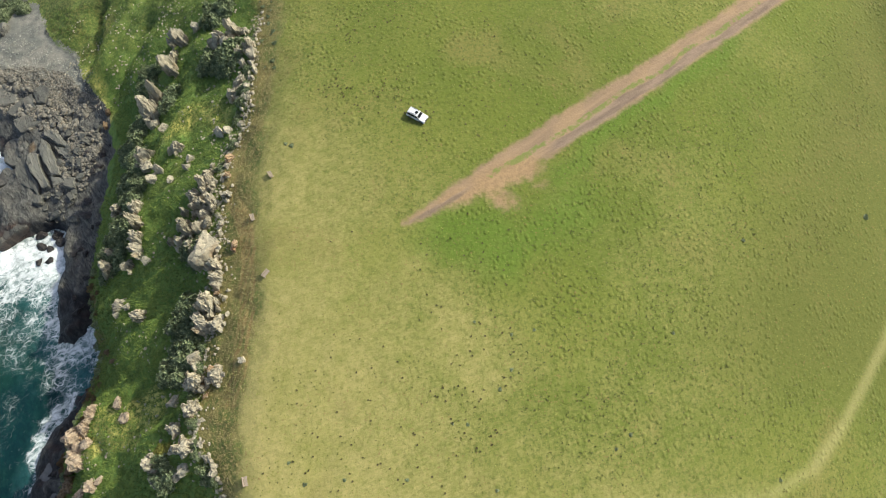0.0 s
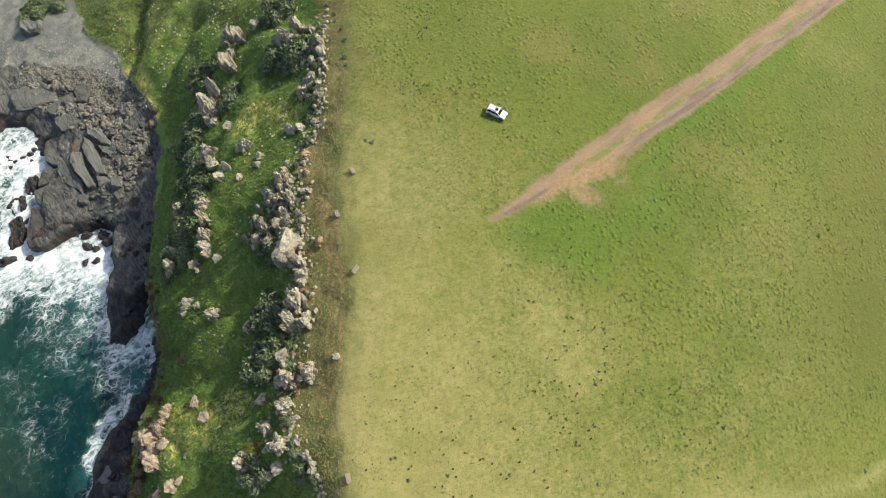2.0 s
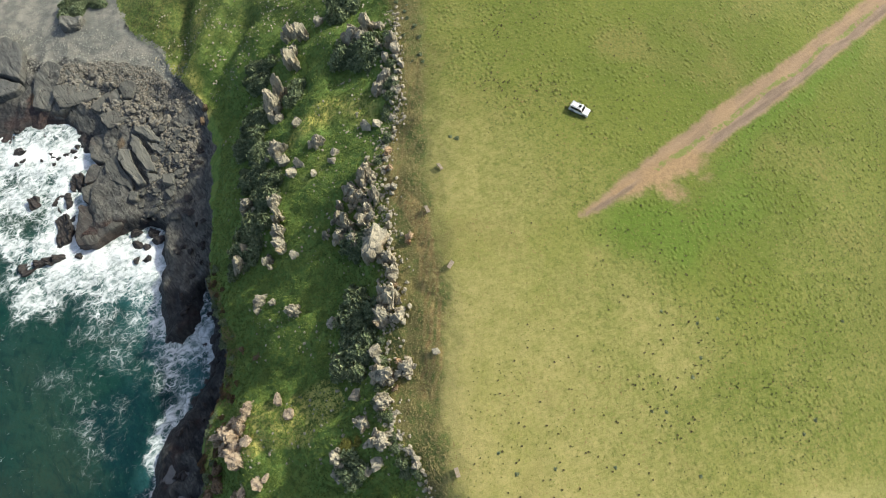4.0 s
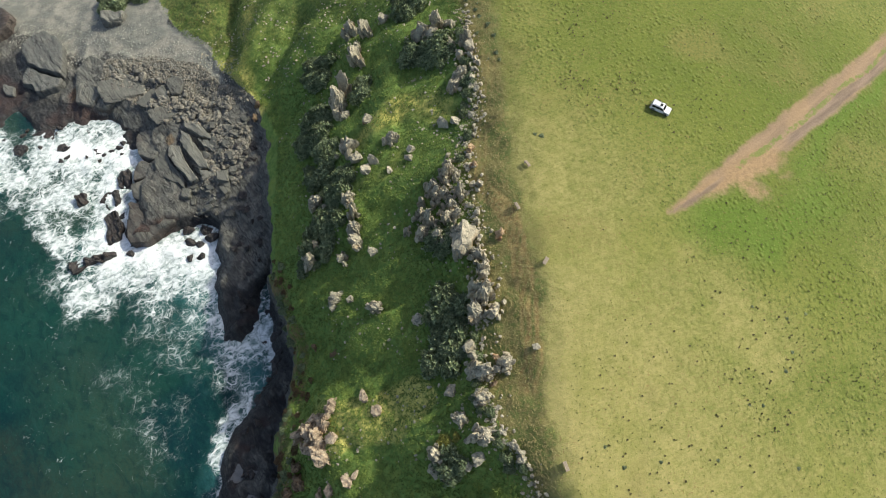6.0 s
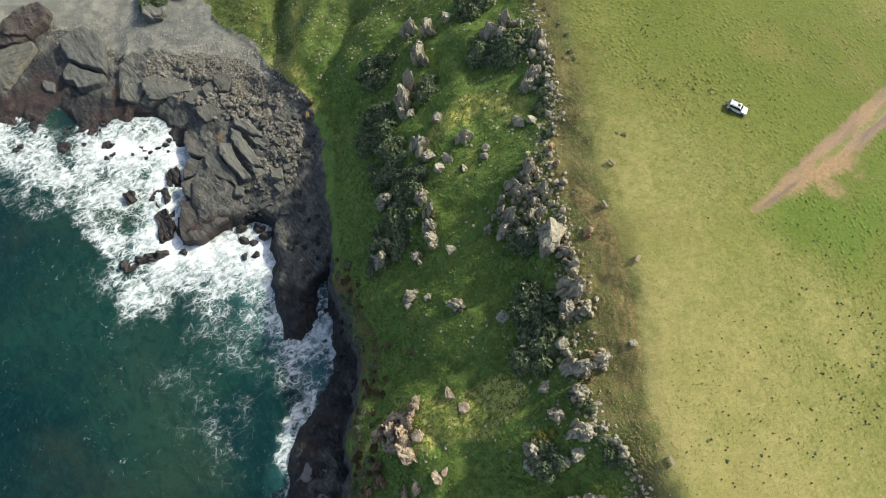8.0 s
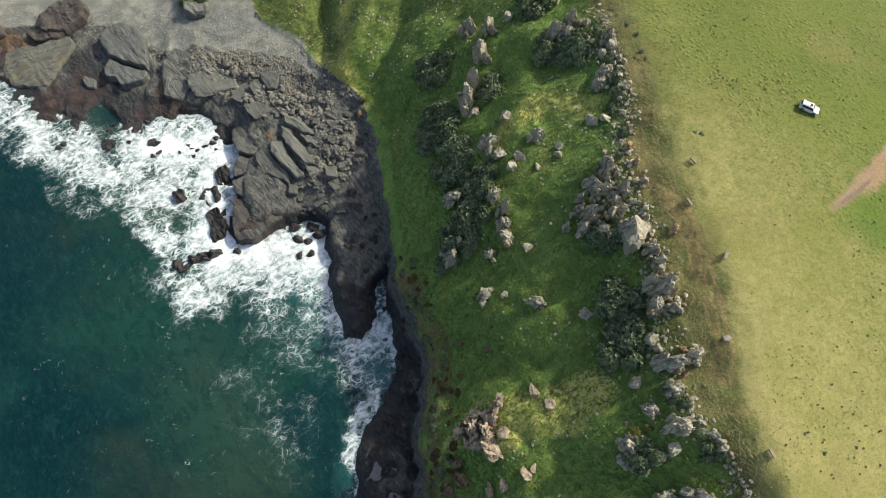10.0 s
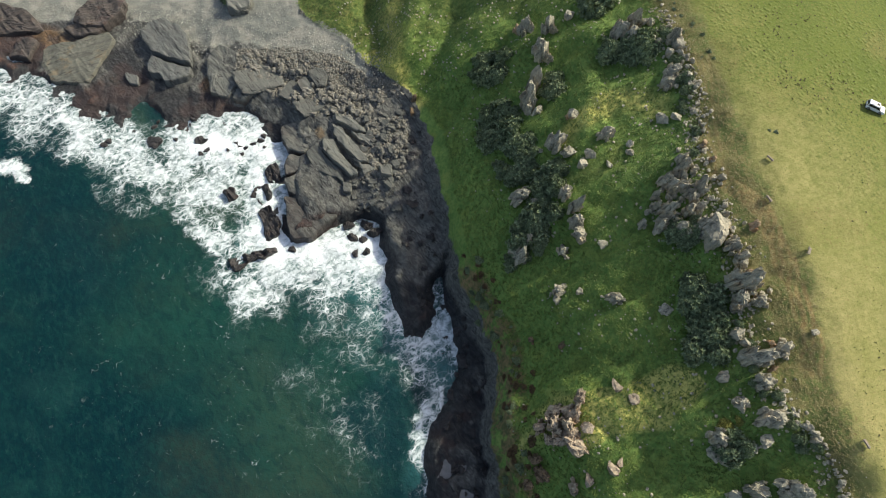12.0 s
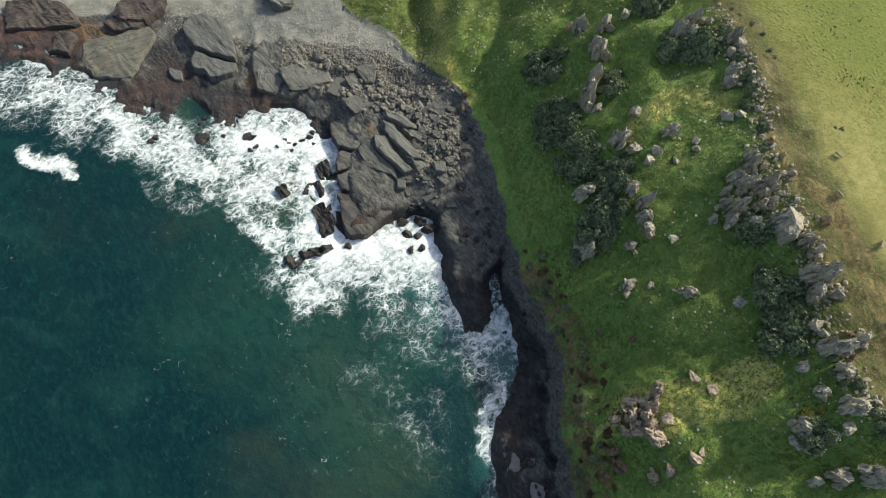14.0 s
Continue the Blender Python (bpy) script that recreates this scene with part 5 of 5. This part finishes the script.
for n in range(20):
    x, y = rng.uniform(-186, -140), rng.uniform(82, 97)
    ob = stone("sea_rock", WETS, x, y, rng.uniform(0.9, 2.3), 1.4, "small black rock awash in the surf", "rocks in the surf")
    ob.location.z = max(0.1, height(x, y) + 0.2)
for n in range(60):
    y = rng.uniform(-6, 88)
    xb = float(line_at(BASE, y)[0])
    stone("sea_rock", WETS, xb - rng.uniform(0, 9), y, rng.uniform(0.8, 2.6), rng.uniform(0.7, 1.6), "dark fallen rock at the foot of the cliff", "rocks at the cliff foot", 0.35)


# ---- cobbles of the beach ----
def small_stones(name, count, place, low, high, material, label, seed):
    """Many small stones in one mesh; place(rng) gives x and y."""
    r = np.random.RandomState(seed)
    bm = bmesh.new()
    bmesh.ops.create_icosphere(bm, subdivisions=1, radius=0.5)
    co = np.array([v.co[:] for v in bm.verts])
    tri = np.array([[v.index for v in f.verts] for f in bm.faces])
    bm.free()
    xy = place(r, count)
    z = np.maximum(terrain(xy[:, 0], xy[:, 1]), -0.2)
    size = low + (high - low) * r.rand(len(xy)) ** 2.0
    a = r.rand(len(xy)) * 6.28
    v = co[None] * (1 + 0.35 * (r.rand(len(xy), len(co), 1) - 0.5)) * size[:, None, None] * np.array([1.0, 0.78, 0.62])
    v = np.stack([v[..., 0] * np.cos(a)[:, None] - v[..., 1] * np.sin(a)[:, None], v[..., 0] * np.sin(a)[:, None] + v[..., 1] * np.cos(a)[:, None], v[..., 2]], -1)
    v = v + np.stack([xy[:, 0], xy[:, 1], z + size * 0.12], -1)[:, None]
    f = (tri[None] + (np.arange(len(xy)) * len(co))[:, None, None]).reshape(-1, 3)
    return tagged(new(name, mesh_from(name, v.reshape(-1, 3), f, material)), label, "stones", kind="stuff")


def within_y(r, n, x0, x1, low, high):
    """Places between two lines y = low(x) and y = high(x)."""
    x = r.uniform(x0, x1, n)
    return np.stack([x, low(x) + (high(x) - low(x)) * r.rand(n)], 1)


small_stones("cobbles", 7600, lambda r, n: within_y(r, n, -150, -103, lambda x: np.interp(x, [-150, -140, -128, -114, -103], [108, 103, 95, 96, 100]),
             lambda x: np.interp(x, [-150, -135, -120, -112, -103], [117, 118, 114, 106, 101])), 0.28, 0.95, M_COBBLE, "grey and brown cobbles heaped on the beach", 3)
small_stones("cobbles", 2600, lambda r, n: within_y(r, n, -185, -108, lambda x: np.interp(x, [-185, -160, -130, -108], [126, 116, 110, 98]),
             lambda x: np.interp(x, [-185, -150, -108], [134, 134, 112])), 0.2, 0.6, M_PEBBLE, "small pale pebbles of the upper beach", 4)
small_stones("cobbles", 700, lambda r, n: within_y(r, n, -113, -101, lambda x: 74 + 0 * x, lambda x: 92 + 0 * x), 0.4, 1.8, M_COBBLE, "broken brown rubble on the rock platform", 5)
COBBLES = [rock_mesh("cobble", 140 + n, M_COBBLE, 14, 0.06, 2) for n in range(4)]
for n in range(210):
    x = rng.uniform(-147, -108)
    y = float(np.interp(x, [-150, -140, -128, -112, -103], [108, 103, 95, 90, 88])) + rng.uniform(0, 12)
    w = rng.uniform(1.0, 2.2)
    stone("cobble", COBBLES, x, y, w, w * 0.6, "large rounded cobble on the beach", "large cobbles", 0.3)


def on_slope(r, n):
    y = r.uniform(-10, 120, n)
    a, b = line_at(RIDGE, y)[0], line_at(EDGE, y)[0]
    k = r.rand(n) ** 1.5
    x = a + (b - a) * k
    keep = fbm(x, y, 9, 2) > 0.47
    return np.stack([x, y], 1)[keep]


small_stones("loose_stones", 2200, on_slope, 0.2, 0.85, M_STONE, "pale loose stones in the grass of the slope", 6)


def on_spurs(r, n):
    x, y = r.uniform(-122, -70, n), r.uniform(98, 132, n)
    keep = fbm(x, y, 6, 2) > 0.5
    return np.stack([x, y], 1)[keep]


small_stones("loose_stones", 1150, on_spurs, 0.2, 0.8, M_STONE, "pale loose stones on the grassy spurs above the beach", 9)


def on_ridge(r, n):
    y = r.uniform(-8, 100, n)
    return np.stack([line_at(RIDGE, y)[0] + r.normal(-0.5, 1.2, n), y], 1)


small_stones("loose_stones", 900, on_ridge, 0.25, 1.1, M_STONE, "pale broken stones along the ridge", 8)


# ---- growth ----
def blades(name, xy, low, high, width, lean, count, material, label, seed, category="grass"):
    """Tufts of bent blades, each blade two triangles, in one mesh."""
    r = np.random.RandomState(seed)
    n = len(xy)
    z = terrain(xy[:, 0], xy[:, 1])
    h = low + (high - low) * r.rand(n, count)
    a = r.rand(n, count) * 6.28
    out = lean * h * (0.4 + r.rand(n, count))
    bx, by = xy[:, :1] + r.normal(0, 0.12, (n, count)) * high, xy[:, 1:] + r.normal(0, 0.12, (n, count)) * high
    w = width * (0.6 + 0.8 * r.rand(n, count))
    sx, sy = -np.sin(a) * w, np.cos(a) * w
    zz = np.repeat(z[:, None], count, 1) - 0.04
    p0, p1 = np.stack([bx - sx, by - sy, zz], -1), np.stack([bx + sx, by + sy, zz], -1)
    mx, my, mz = bx + np.cos(a) * out * 0.5, by + np.sin(a) * out * 0.5, zz + h * 0.75
    p2, p3 = np.stack([mx + sx * 0.8, my + sy * 0.8, mz], -1), np.stack([mx - sx * 0.8, my - sy * 0.8, mz], -1)
    p4 = np.stack([bx + np.cos(a) * out * 1.2, by + np.sin(a) * out * 1.2, zz + h * 0.9], -1)
    v = np.stack([p0, p1, p2, p3, p4], 2).reshape(-1, 3)
    k = np.arange(n * count)[:, None] * 5
    f = np.concatenate([k + np.array([[0, 1, 2]]), k + np.array([[0, 2, 3]]), k + np.array([[3, 2, 4]])])
    return tagged(new(name, mesh_from(name, v, f, material)), label, category, kind="stuff")


def clumped(r, n, x0, x1, y0, y1, size, level):
    x, y = r.uniform(x0, x1, n), r.uniform(y0, y1, n)
    keep = fbm(x, y, size, 3) > level + 0.1 * r.rand(n)
    return np.stack([x, y], 1)[keep]


r = np.random.RandomState(5)
xy = clumped(r, 30000, -26, 120, -10, 125, 14, 0.47)
xy = xy[track_mask(xy[:, 0], xy[:, 1]) < 0.2]
xy = xy[r.rand(len(xy)) < 0.2 + 0.35 * step(5, 40, xy[:, 0])]
blades("tussocks", xy, 0.09, 0.2, 0.065, 0.5, 10, M_TUSSOCK_GREEN, "small dark green tussocks dotted over the pasture", 21)
# dark droppings and tufts gather in patches: x, y, spread, count
heaps = [(-18, 90, 4.5, 28), (-20, 75, 2.6, 26), (-13, 77, 3.4, 20), (-5, 69, 2.6, 14), (7, 69.5, 3, 10), (13, 23, 4, 24), (31, 15, 6, 40), (-17, 4, 4, 16), (6, 14, 5, 20), (-2, 5, 5, 18),
         (4, 33, 6, 26), (12, 47, 5, 22), (30, 40, 12, 60), (45, 60, 12, 60), (48, 28, 10, 60), (60, 50, 10, 50), (20, 30, 8, 30), (-10, 20, 9, 30), (-22, 88, 3, 10), (30, 95, 9, 30), (12, 85, 8, 26)]
big = np.concatenate([np.stack([r.normal(hx, hs, hn), r.normal(hy, hs, hn)], 1) for hx, hy, hs, hn in heaps])
big = big[(track_mask(big[:, 0], big[:, 1]) < 0.1) & (big[:, 0] > -27)]
blades("tussocks", big[big[:, 0] < 14], 0.12, 0.27, 0.105, 0.5, 15, M_TUSSOCK, "nearly black tufts gathered in patches on the pasture", 25)
blades("tussocks", big[big[:, 0] >= 14], 0.11, 0.25, 0.10, 0.5, 13, M_TUSSOCK_GREEN, "larger dark green tufts in the lush pasture", 26)
xy = np.stack([r.uniform(-34, 110, 20000), r.uniform(-8, 118, 20000)], 1)
xy = xy[track_mask(xy[:, 0], xy[:, 1]) < 0.3]
blades("pasture_grass", xy, 0.05, 0.15, 0.04, 1.3, 6, M_BLADE, "short grazed pasture grass", 22)
y = r.uniform(-10, 136, 36000)
a, b = line_at(RIDGE, y)[0], line_at(EDGE, y)[0]
xy = np.stack([a + (b - a) * r.rand(len(y)), y], 1)
blades("slope_grass", xy, 0.15, 0.45, 0.045, 1.3, 5, M_BLADE_SLOPE, "thick green grass on the seaward slope", 23)
y = r.uniform(-10, 110, 6500)
a = line_at(RIDGE, y)[0]
b = np.interp(y, [q[0] for q in LIP], [q[1] for q in LIP])
xy = np.stack([a - 1 + (b - a - 1.0) * r.rand(len(y)) + r.normal(0, 1.2, len(y)), y], 1)
blades("dead_grass", xy, 0.06, 0.2, 0.03, 2.2, 6, M_BLADE_BROWN, "long brown dead grass along the brink", 24)


def bush(name, seed, material, leaves=4500):
    """A bush one metre in radius: an Empty, bent stems and a crown of leaves in rosettes."""
    r = np.random.RandomState(seed)
    root = new(name)
    bm = bmesh.new()
    for n in range(9):
        a, out = r.uniform(0, 6.28), r.uniform(0.25, 0.75)
        last = Vector((0.1 * math.cos(a), 0.1 * math.sin(a), -0.15))
        for k in range(1, 5):
            t = k / 4
            p = Vector((math.cos(a + 0.3 * t) * out * t, math.sin(a + 0.3 * t) * out * t, 0.75 * t ** 0.8))
            made = bmesh.ops.create_cone(bm, segments=6, radius1=0.05 * (1.15 - t), radius2=0.05 * (0.95 - t) + 0.006, depth=(p - last).length)["verts"]
            bmesh.ops.transform(bm, matrix=Matrix.Translation((p + last) / 2) @ (p - last).to_track_quat("Z", "Y").to_matrix().to_4x4(), verts=made)
            last = p
    part("stems", bm, M_STEM, root, "brown woody stems")
    heads = leaves // 9
    a, u = r.rand(heads) * 6.28, r.rand(heads)
    up = np.arccos(1 - u * 1.0)
    rad = 0.70 + 0.34 * r.rand(heads) ** 1.5 + 0.2 * np.sin(3 * a + seed) * np.sin(up) + 0.1 * np.sin(7 * a + 5 * up + seed)
    c = np.stack([np.sin(up) * np.cos(a), np.sin(up) * np.sin(a), np.cos(up) * 0.85], 1) * rad[:, None]
    verts, faces = [], []
    for p in c:
        d = Vector(p).normalized()
        side = d.orthogonal().normalized()
        for k in range(9):
            q = Matrix.Rotation(k * 0.698 * 1.0 + r.rand(), 3, d)
            s = q @ side
            w = d.cross(s)
            tip = d * r.uniform(0.07, 0.18) + s * r.uniform(0.09, 0.18)
            b0 = Vector(p) * 0.93
            m = b0 + tip * 0.55
            n0 = len(verts)
            verts += [b0[:], (m + w * 0.042)[:], (b0 + tip)[:], (m - w * 0.042)[:]]
            faces.append((n0, n0 + 1, n0 + 2, n0 + 3))
    crown = new("crown", mesh_from("crown", verts, faces, material))
    crown.parent = root
    tagged(crown, "rosettes of fleshy leaves")
    return root


def plant(kinds, x, y, size, tall, label, group):
    ob = copy_thing(kinds[rng.randrange(len(kinds))], pose(x, y, height(x, y) - 0.1 * tall, rng.uniform(-8, 8), rng.uniform(-8, 8), rng.uniform(0, 360)))
    ob.scale = (size, size * rng.uniform(0.8, 1.1), tall)
    return tagged(ob, label, "bush", group)


DARK = [bush("bush", 31 + n, M_LEAF) for n in range(3)]
GOLD = [bush("bush", 41, M_LEAF_YELLOW)]
DRY = [bush("bush", 43, M_LEAF_BROWN)]
# thickets: x, y, spread in x, spread in y, count
THICKETS = [
    (-78.9, 99.0, 3.2, 4.2, 12), (-78.4, 79.5, 3.4, 5.6, 17), (-75.2, 68.5, 3.4, 5.0, 16), (-51.5, 88.5, 4.2, 3.2, 14), (-45.0, 28.5, 2.4, 4.6, 13),
    (-45.4, 20.8, 2.6, 3.0, 10), (-72.5, 51.5, 3.2, 4.6, 15), (-69.8, 59.6, 3.8, 3.2, 13), (-67.5, 86.0, 1.4, 3.0, 5), (-57.0, 104.5, 3.0, 1.6, 7),
    (-76.5, 44.0, 1.8, 2.0, 4), (-151, 139, 7, 3, 16), (-46.5, 45, 2.5, 2.5, 5), (-74, 73, 1.8, 2.5, 5), (-44.2, 4.6, 2.0, 1.2, 4),
]
for cx, cy, sx, sy, count in THICKETS:
    for n in range(int(count * 0.95)):
        a, q = rng.uniform(0, 6.28), rng.random() ** 0.5
        w = rng.uniform(1.6, 3.2)
        plant(DARK, cx + math.cos(a) * q * sx * 1.15, cy + math.sin(a) * q * sy * 1.15, w, w * rng.uniform(0.9, 1.3), "dark green fleshy-leaved bush in a thicket on the slope", "bushes of the slope")
for n in range(9):
    w = rng.uniform(0.7, 1.1)
    plant(GOLD, -44.2 + rng.uniform(-2.6, 2.6), 7.4 + rng.uniform(-0.8, 1.2), w, w * 0.8, "yellow-tipped bush beside pale boulders", "yellowish bushes")
for x, y, w in ((-29.6, 62.3, 0.35), (-28.4, 61.9, 0.5), (11.5, 19.7, 0.34), (13.3, 23.0, 0.3), (4.1, 13.9, 0.3), (6.5, 13.9, 0.3), (17.0, 29.8, 0.3), (-17.7, 3.6, 0.36), (-11.8, 4.6, 0.3), (33.0, 14.4, 0.36),
                (30.5, 12.0, 0.3), (7.0, 30.3, 0.28), (-2.4, 5.2, 0.32), (11.4, 4.6, 0.34), (59.7, 9.3, 0.34), (41.3, 31.7, 0.3), (83.9, 59.9, 0.6), (56.1, 50.5, 0.4), (13.2, 28.7, 0.3), (-20.5, 6.5, 0.3)):
    plant(DARK, x, y, w, w * 0.6, "low dark shrub alone on the pasture", "pasture shrubs")
for n in range(66):
    y = rng.uniform(2, 92)
    w = rng.uniform(0.6, 1.4)
    if 40 < y < 62 and n % 3:
        continue
    out = 9.0 if 40 < y < 62 else 3.0
    plant(DARK, float(line_at(RIDGE, y)[0]) - rng.uniform(0.2, out), y, w, w * rng.uniform(0.8, 1.3), "dark green bush growing between the ridge boulders", "bushes of the ridge")
for n in range(14):
    y = rng.uniform(78, 104)
    w = rng.uniform(0.25, 0.6)
    plant(DARK, float(line_at(RIDGE, y)[0]) + rng.uniform(0.5, 5.5), y, w, w * 0.7, "small shrub in the brown grass of the brink", "brink shrubs")
for n in range(30):
    y = rng.uniform(-8, 48)
    w = rng.uniform(0.5, 1.3)
    plant(DARK, float(line_at(EDGE, y)[0]) + rng.uniform(-2.0, 2.5), y, w, w * 0.8, "small dark scrub bush clinging to the cliff edge", "scrub of the cliff edge")
for n in range(46):
    y = rng.uniform(-8, 52)
    w = rng.uniform(0.4, 1.0)
    plant(DRY, float(line_at(EDGE, y)[0]) + rng.uniform(-1.5, 4.0), y, w, w * 0.8, "dry reddish brown scrub bush near the cliff edge", "dry scrub")
rest(DARK + GOLD + DRY)


# ---- benches ----
def bench():
    root = new("bench")
    for n in range(3):
        bm = bmesh.new()
        box(bm, (1.45, 0.16, 0.05), (0, -0.2 + n * 0.19, 0.45), 0.01)
        part("seat_slat", bm, M_WOOD, root)
    for n in range(2):
        bm = bmesh.new()
        box(bm, (1.45, 0.05, 0.14), (0, 0.30 + n * 0.03, 0.60 + n * 0.17), 0.01)
        part("back_slat", bm, M_WOOD, root)
    for s in (-0.56, 0.56):
        bm = bmesh.new()
        box(bm, (0.1, 0.1, 0.62), (s, -0.17, 0.14), 0.01)
        part("front_leg", bm, M_WOOD, root)
        bm = bmesh.new()
        box(bm, (0.1, 0.1, 1.02), (s, 0.25, 0.34), 0.01, Matrix.Rotation(radians(-6), 3, "X"))
        part("back_leg", bm, M_WOOD, root)
        bm = bmesh.new()
        box(bm, (0.08, 0.6, 0.09), (s, 0.04, 0.38), 0.01)
        part("rail", bm, M_WOOD, root)
    return tagged(root, "weathered grey timber bench on the pasture edge", "bench", "benches facing the sea")


seat = bench()
spots = [(-31.3, 55.6, 125), (-33.3, 47.1, 115), (-28.7, 36.3, 60), (-26.7, 3.5, 110)]
for x, y, yaw in spots[1:]:
    copy_thing(seat, pose(x, y, height(x, y), 0, 0, yaw))
seat.matrix_basis = pose(spots[0][0], spots[0][1], height(*spots[0][:2]), 0, 0, spots[0][2])


# ---- the car ----
def car():
    """A white estate-bodied off-roader, 4 m long once scaled, its nose towards +x."""
    root = new("car")
    side = [(-2.3, 0.45), (-2.34, 0.95), (-2.25, 1.08), (-2.12, 1.72), (-1.9, 1.80), (0.25, 1.80), (0.45, 1.74), (1.05, 1.16), (2.1, 1.05), (2.3, 0.9), (2.36, 0.5), (2.2, 0.36), (-2.15, 0.36)]
    bm = bmesh.new()
    rings = []
    for w, k in ((-0.92, 0.97), (-0.95, 1.0), (0.95, 1.0), (0.92, 0.97)):
        ring = []
        for x, z in side:
            tuck = 0.16 * max(0.0, (z - 1.05) / 0.75)
            ring.append(bm.verts.new((x * k, w * (1 - tuck), 0.98 + (z - 0.98) * k)))
        rings.append(ring)
    n = len(side)
    for a, b in zip(rings, rings[1:]):
        for k in range(n):
            bm.faces.new((a[k], a[(k + 1) % n], b[(k + 1) % n], b[k]))
    bm.faces.new(rings[0][::-1]), bm.faces.new(rings[-1])
    bmesh.ops.recalc_face_normals(bm, faces=bm.faces)
    body = part("body", bm, M_PAINT, root, "white painted body")

    def pane(name, points):
        bm = bmesh.new()
        bm.faces.new([bm.verts.new(p) for p in points])
        bmesh.ops.solidify(bm, geom=bm.faces[:], thickness=0.015)
        part(name, bm, M_GLASS, body, "dark tinted glass")

    pane("windscreen", [(0.50, -0.72, 1.715), (1.02, -0.80, 1.22), (1.02, 0.80, 1.22), (0.50, 0.72, 1.715)])
    pane("rear_window", [(-2.29, -0.72, 1.15), (-2.17, -0.68, 1.66), (-2.17, 0.68, 1.66), (-2.29, 0.72, 1.15)])
    for s in (-1, 1):
        for x0, x1, t0, t1 in ((-2.0, -1.15, -1.95, -1.15), (-1.08, -0.2, -1.08, -0.2), (-0.12, 0.88, -0.12, 0.42)):
            pane("side_window", [(x0, s * 0.945, 1.13), (x1, s * 0.945, 1.13), (t1, s * 0.845, 1.68), (t0, s * 0.845, 1.68)])
        bm = bmesh.new()
        box(bm, (0.12, 0.2, 0.14), (0.85, s * 1.02, 1.2), 0.03)
        part("mirror", bm, M_BLACK, root)
        bm = bmesh.new()
        box(bm, (0.06, 0.36, 0.16), (2.31, s * 0.68, 0.84), 0.02)
        part("headlight", bm, M_LAMP, root)
        bm = bmesh.new()
        box(bm, (0.06, 0.14, 0.4), (-2.30, s * 0.82, 1.0), 0.02)
        part("tail_light", bm, M_RED, root)
        bm = bmesh.new()
        box(bm, (1.9, 0.05, 0.06), (-0.85, s * 0.66, 1.86), 0.01)
        part("roof_rail", bm, M_BLACK, root)
    bm = bmesh.new()
    box(bm, (0.7, 0.8, 0.02), (-0.1, 0, 1.812), 0.005)
    part("sunroof", bm, M_GLASS, root, "black glass sunroof")
    for x in (2.3, -2.3):
        bm = bmesh.new()
        box(bm, (0.2, 1.8, 0.24), (x, 0, 0.5), 0.05)
        part("bumper", bm, M_BLACK, root)
    bm = bmesh.new()
    box(bm, (0.05, 0.9, 0.2), (2.32, 0, 0.83), 0.01)
    part("grille", bm, M_BLACK, root)
    lie = Matrix.Rotation(radians(90), 3, "X")
    for x in (-1.42, 1.42):
        for s in (-0.84, 0.84):
            bm = bmesh.new()
            cylinder(bm, 0.38, 0.26, (x, s, 0.38), lie, 24)
            tyre = part("wheel", bm, M_TYRE, root, "black tyre", True)
            bm = bmesh.new()
            cylinder(bm, 0.23, 0.28, (x, s, 0.38), lie, 16)
            part("rim", bm, M_STEEL, tyre)
    return tagged(root, "white off-road estate car parked on the pasture", "car")


auto = car()
cx, cy, cyaw = -5.2, 68.9, -27.0
dx, dy = math.cos(radians(cyaw)), math.sin(radians(cyaw))
front, back = height(cx + 1.4 * dx, cy + 1.4 * dy), height(cx - 1.4 * dx, cy - 1.4 * dy)
auto.matrix_basis = pose(cx, cy, (front + back) / 2 - 0.03, 0, 0, cyaw) @ pose(0, 0, 0, 0, -math.degrees(math.atan2(front - back, 2.8)), 0)
auto.scale = (0.84, 0.84, 0.84)
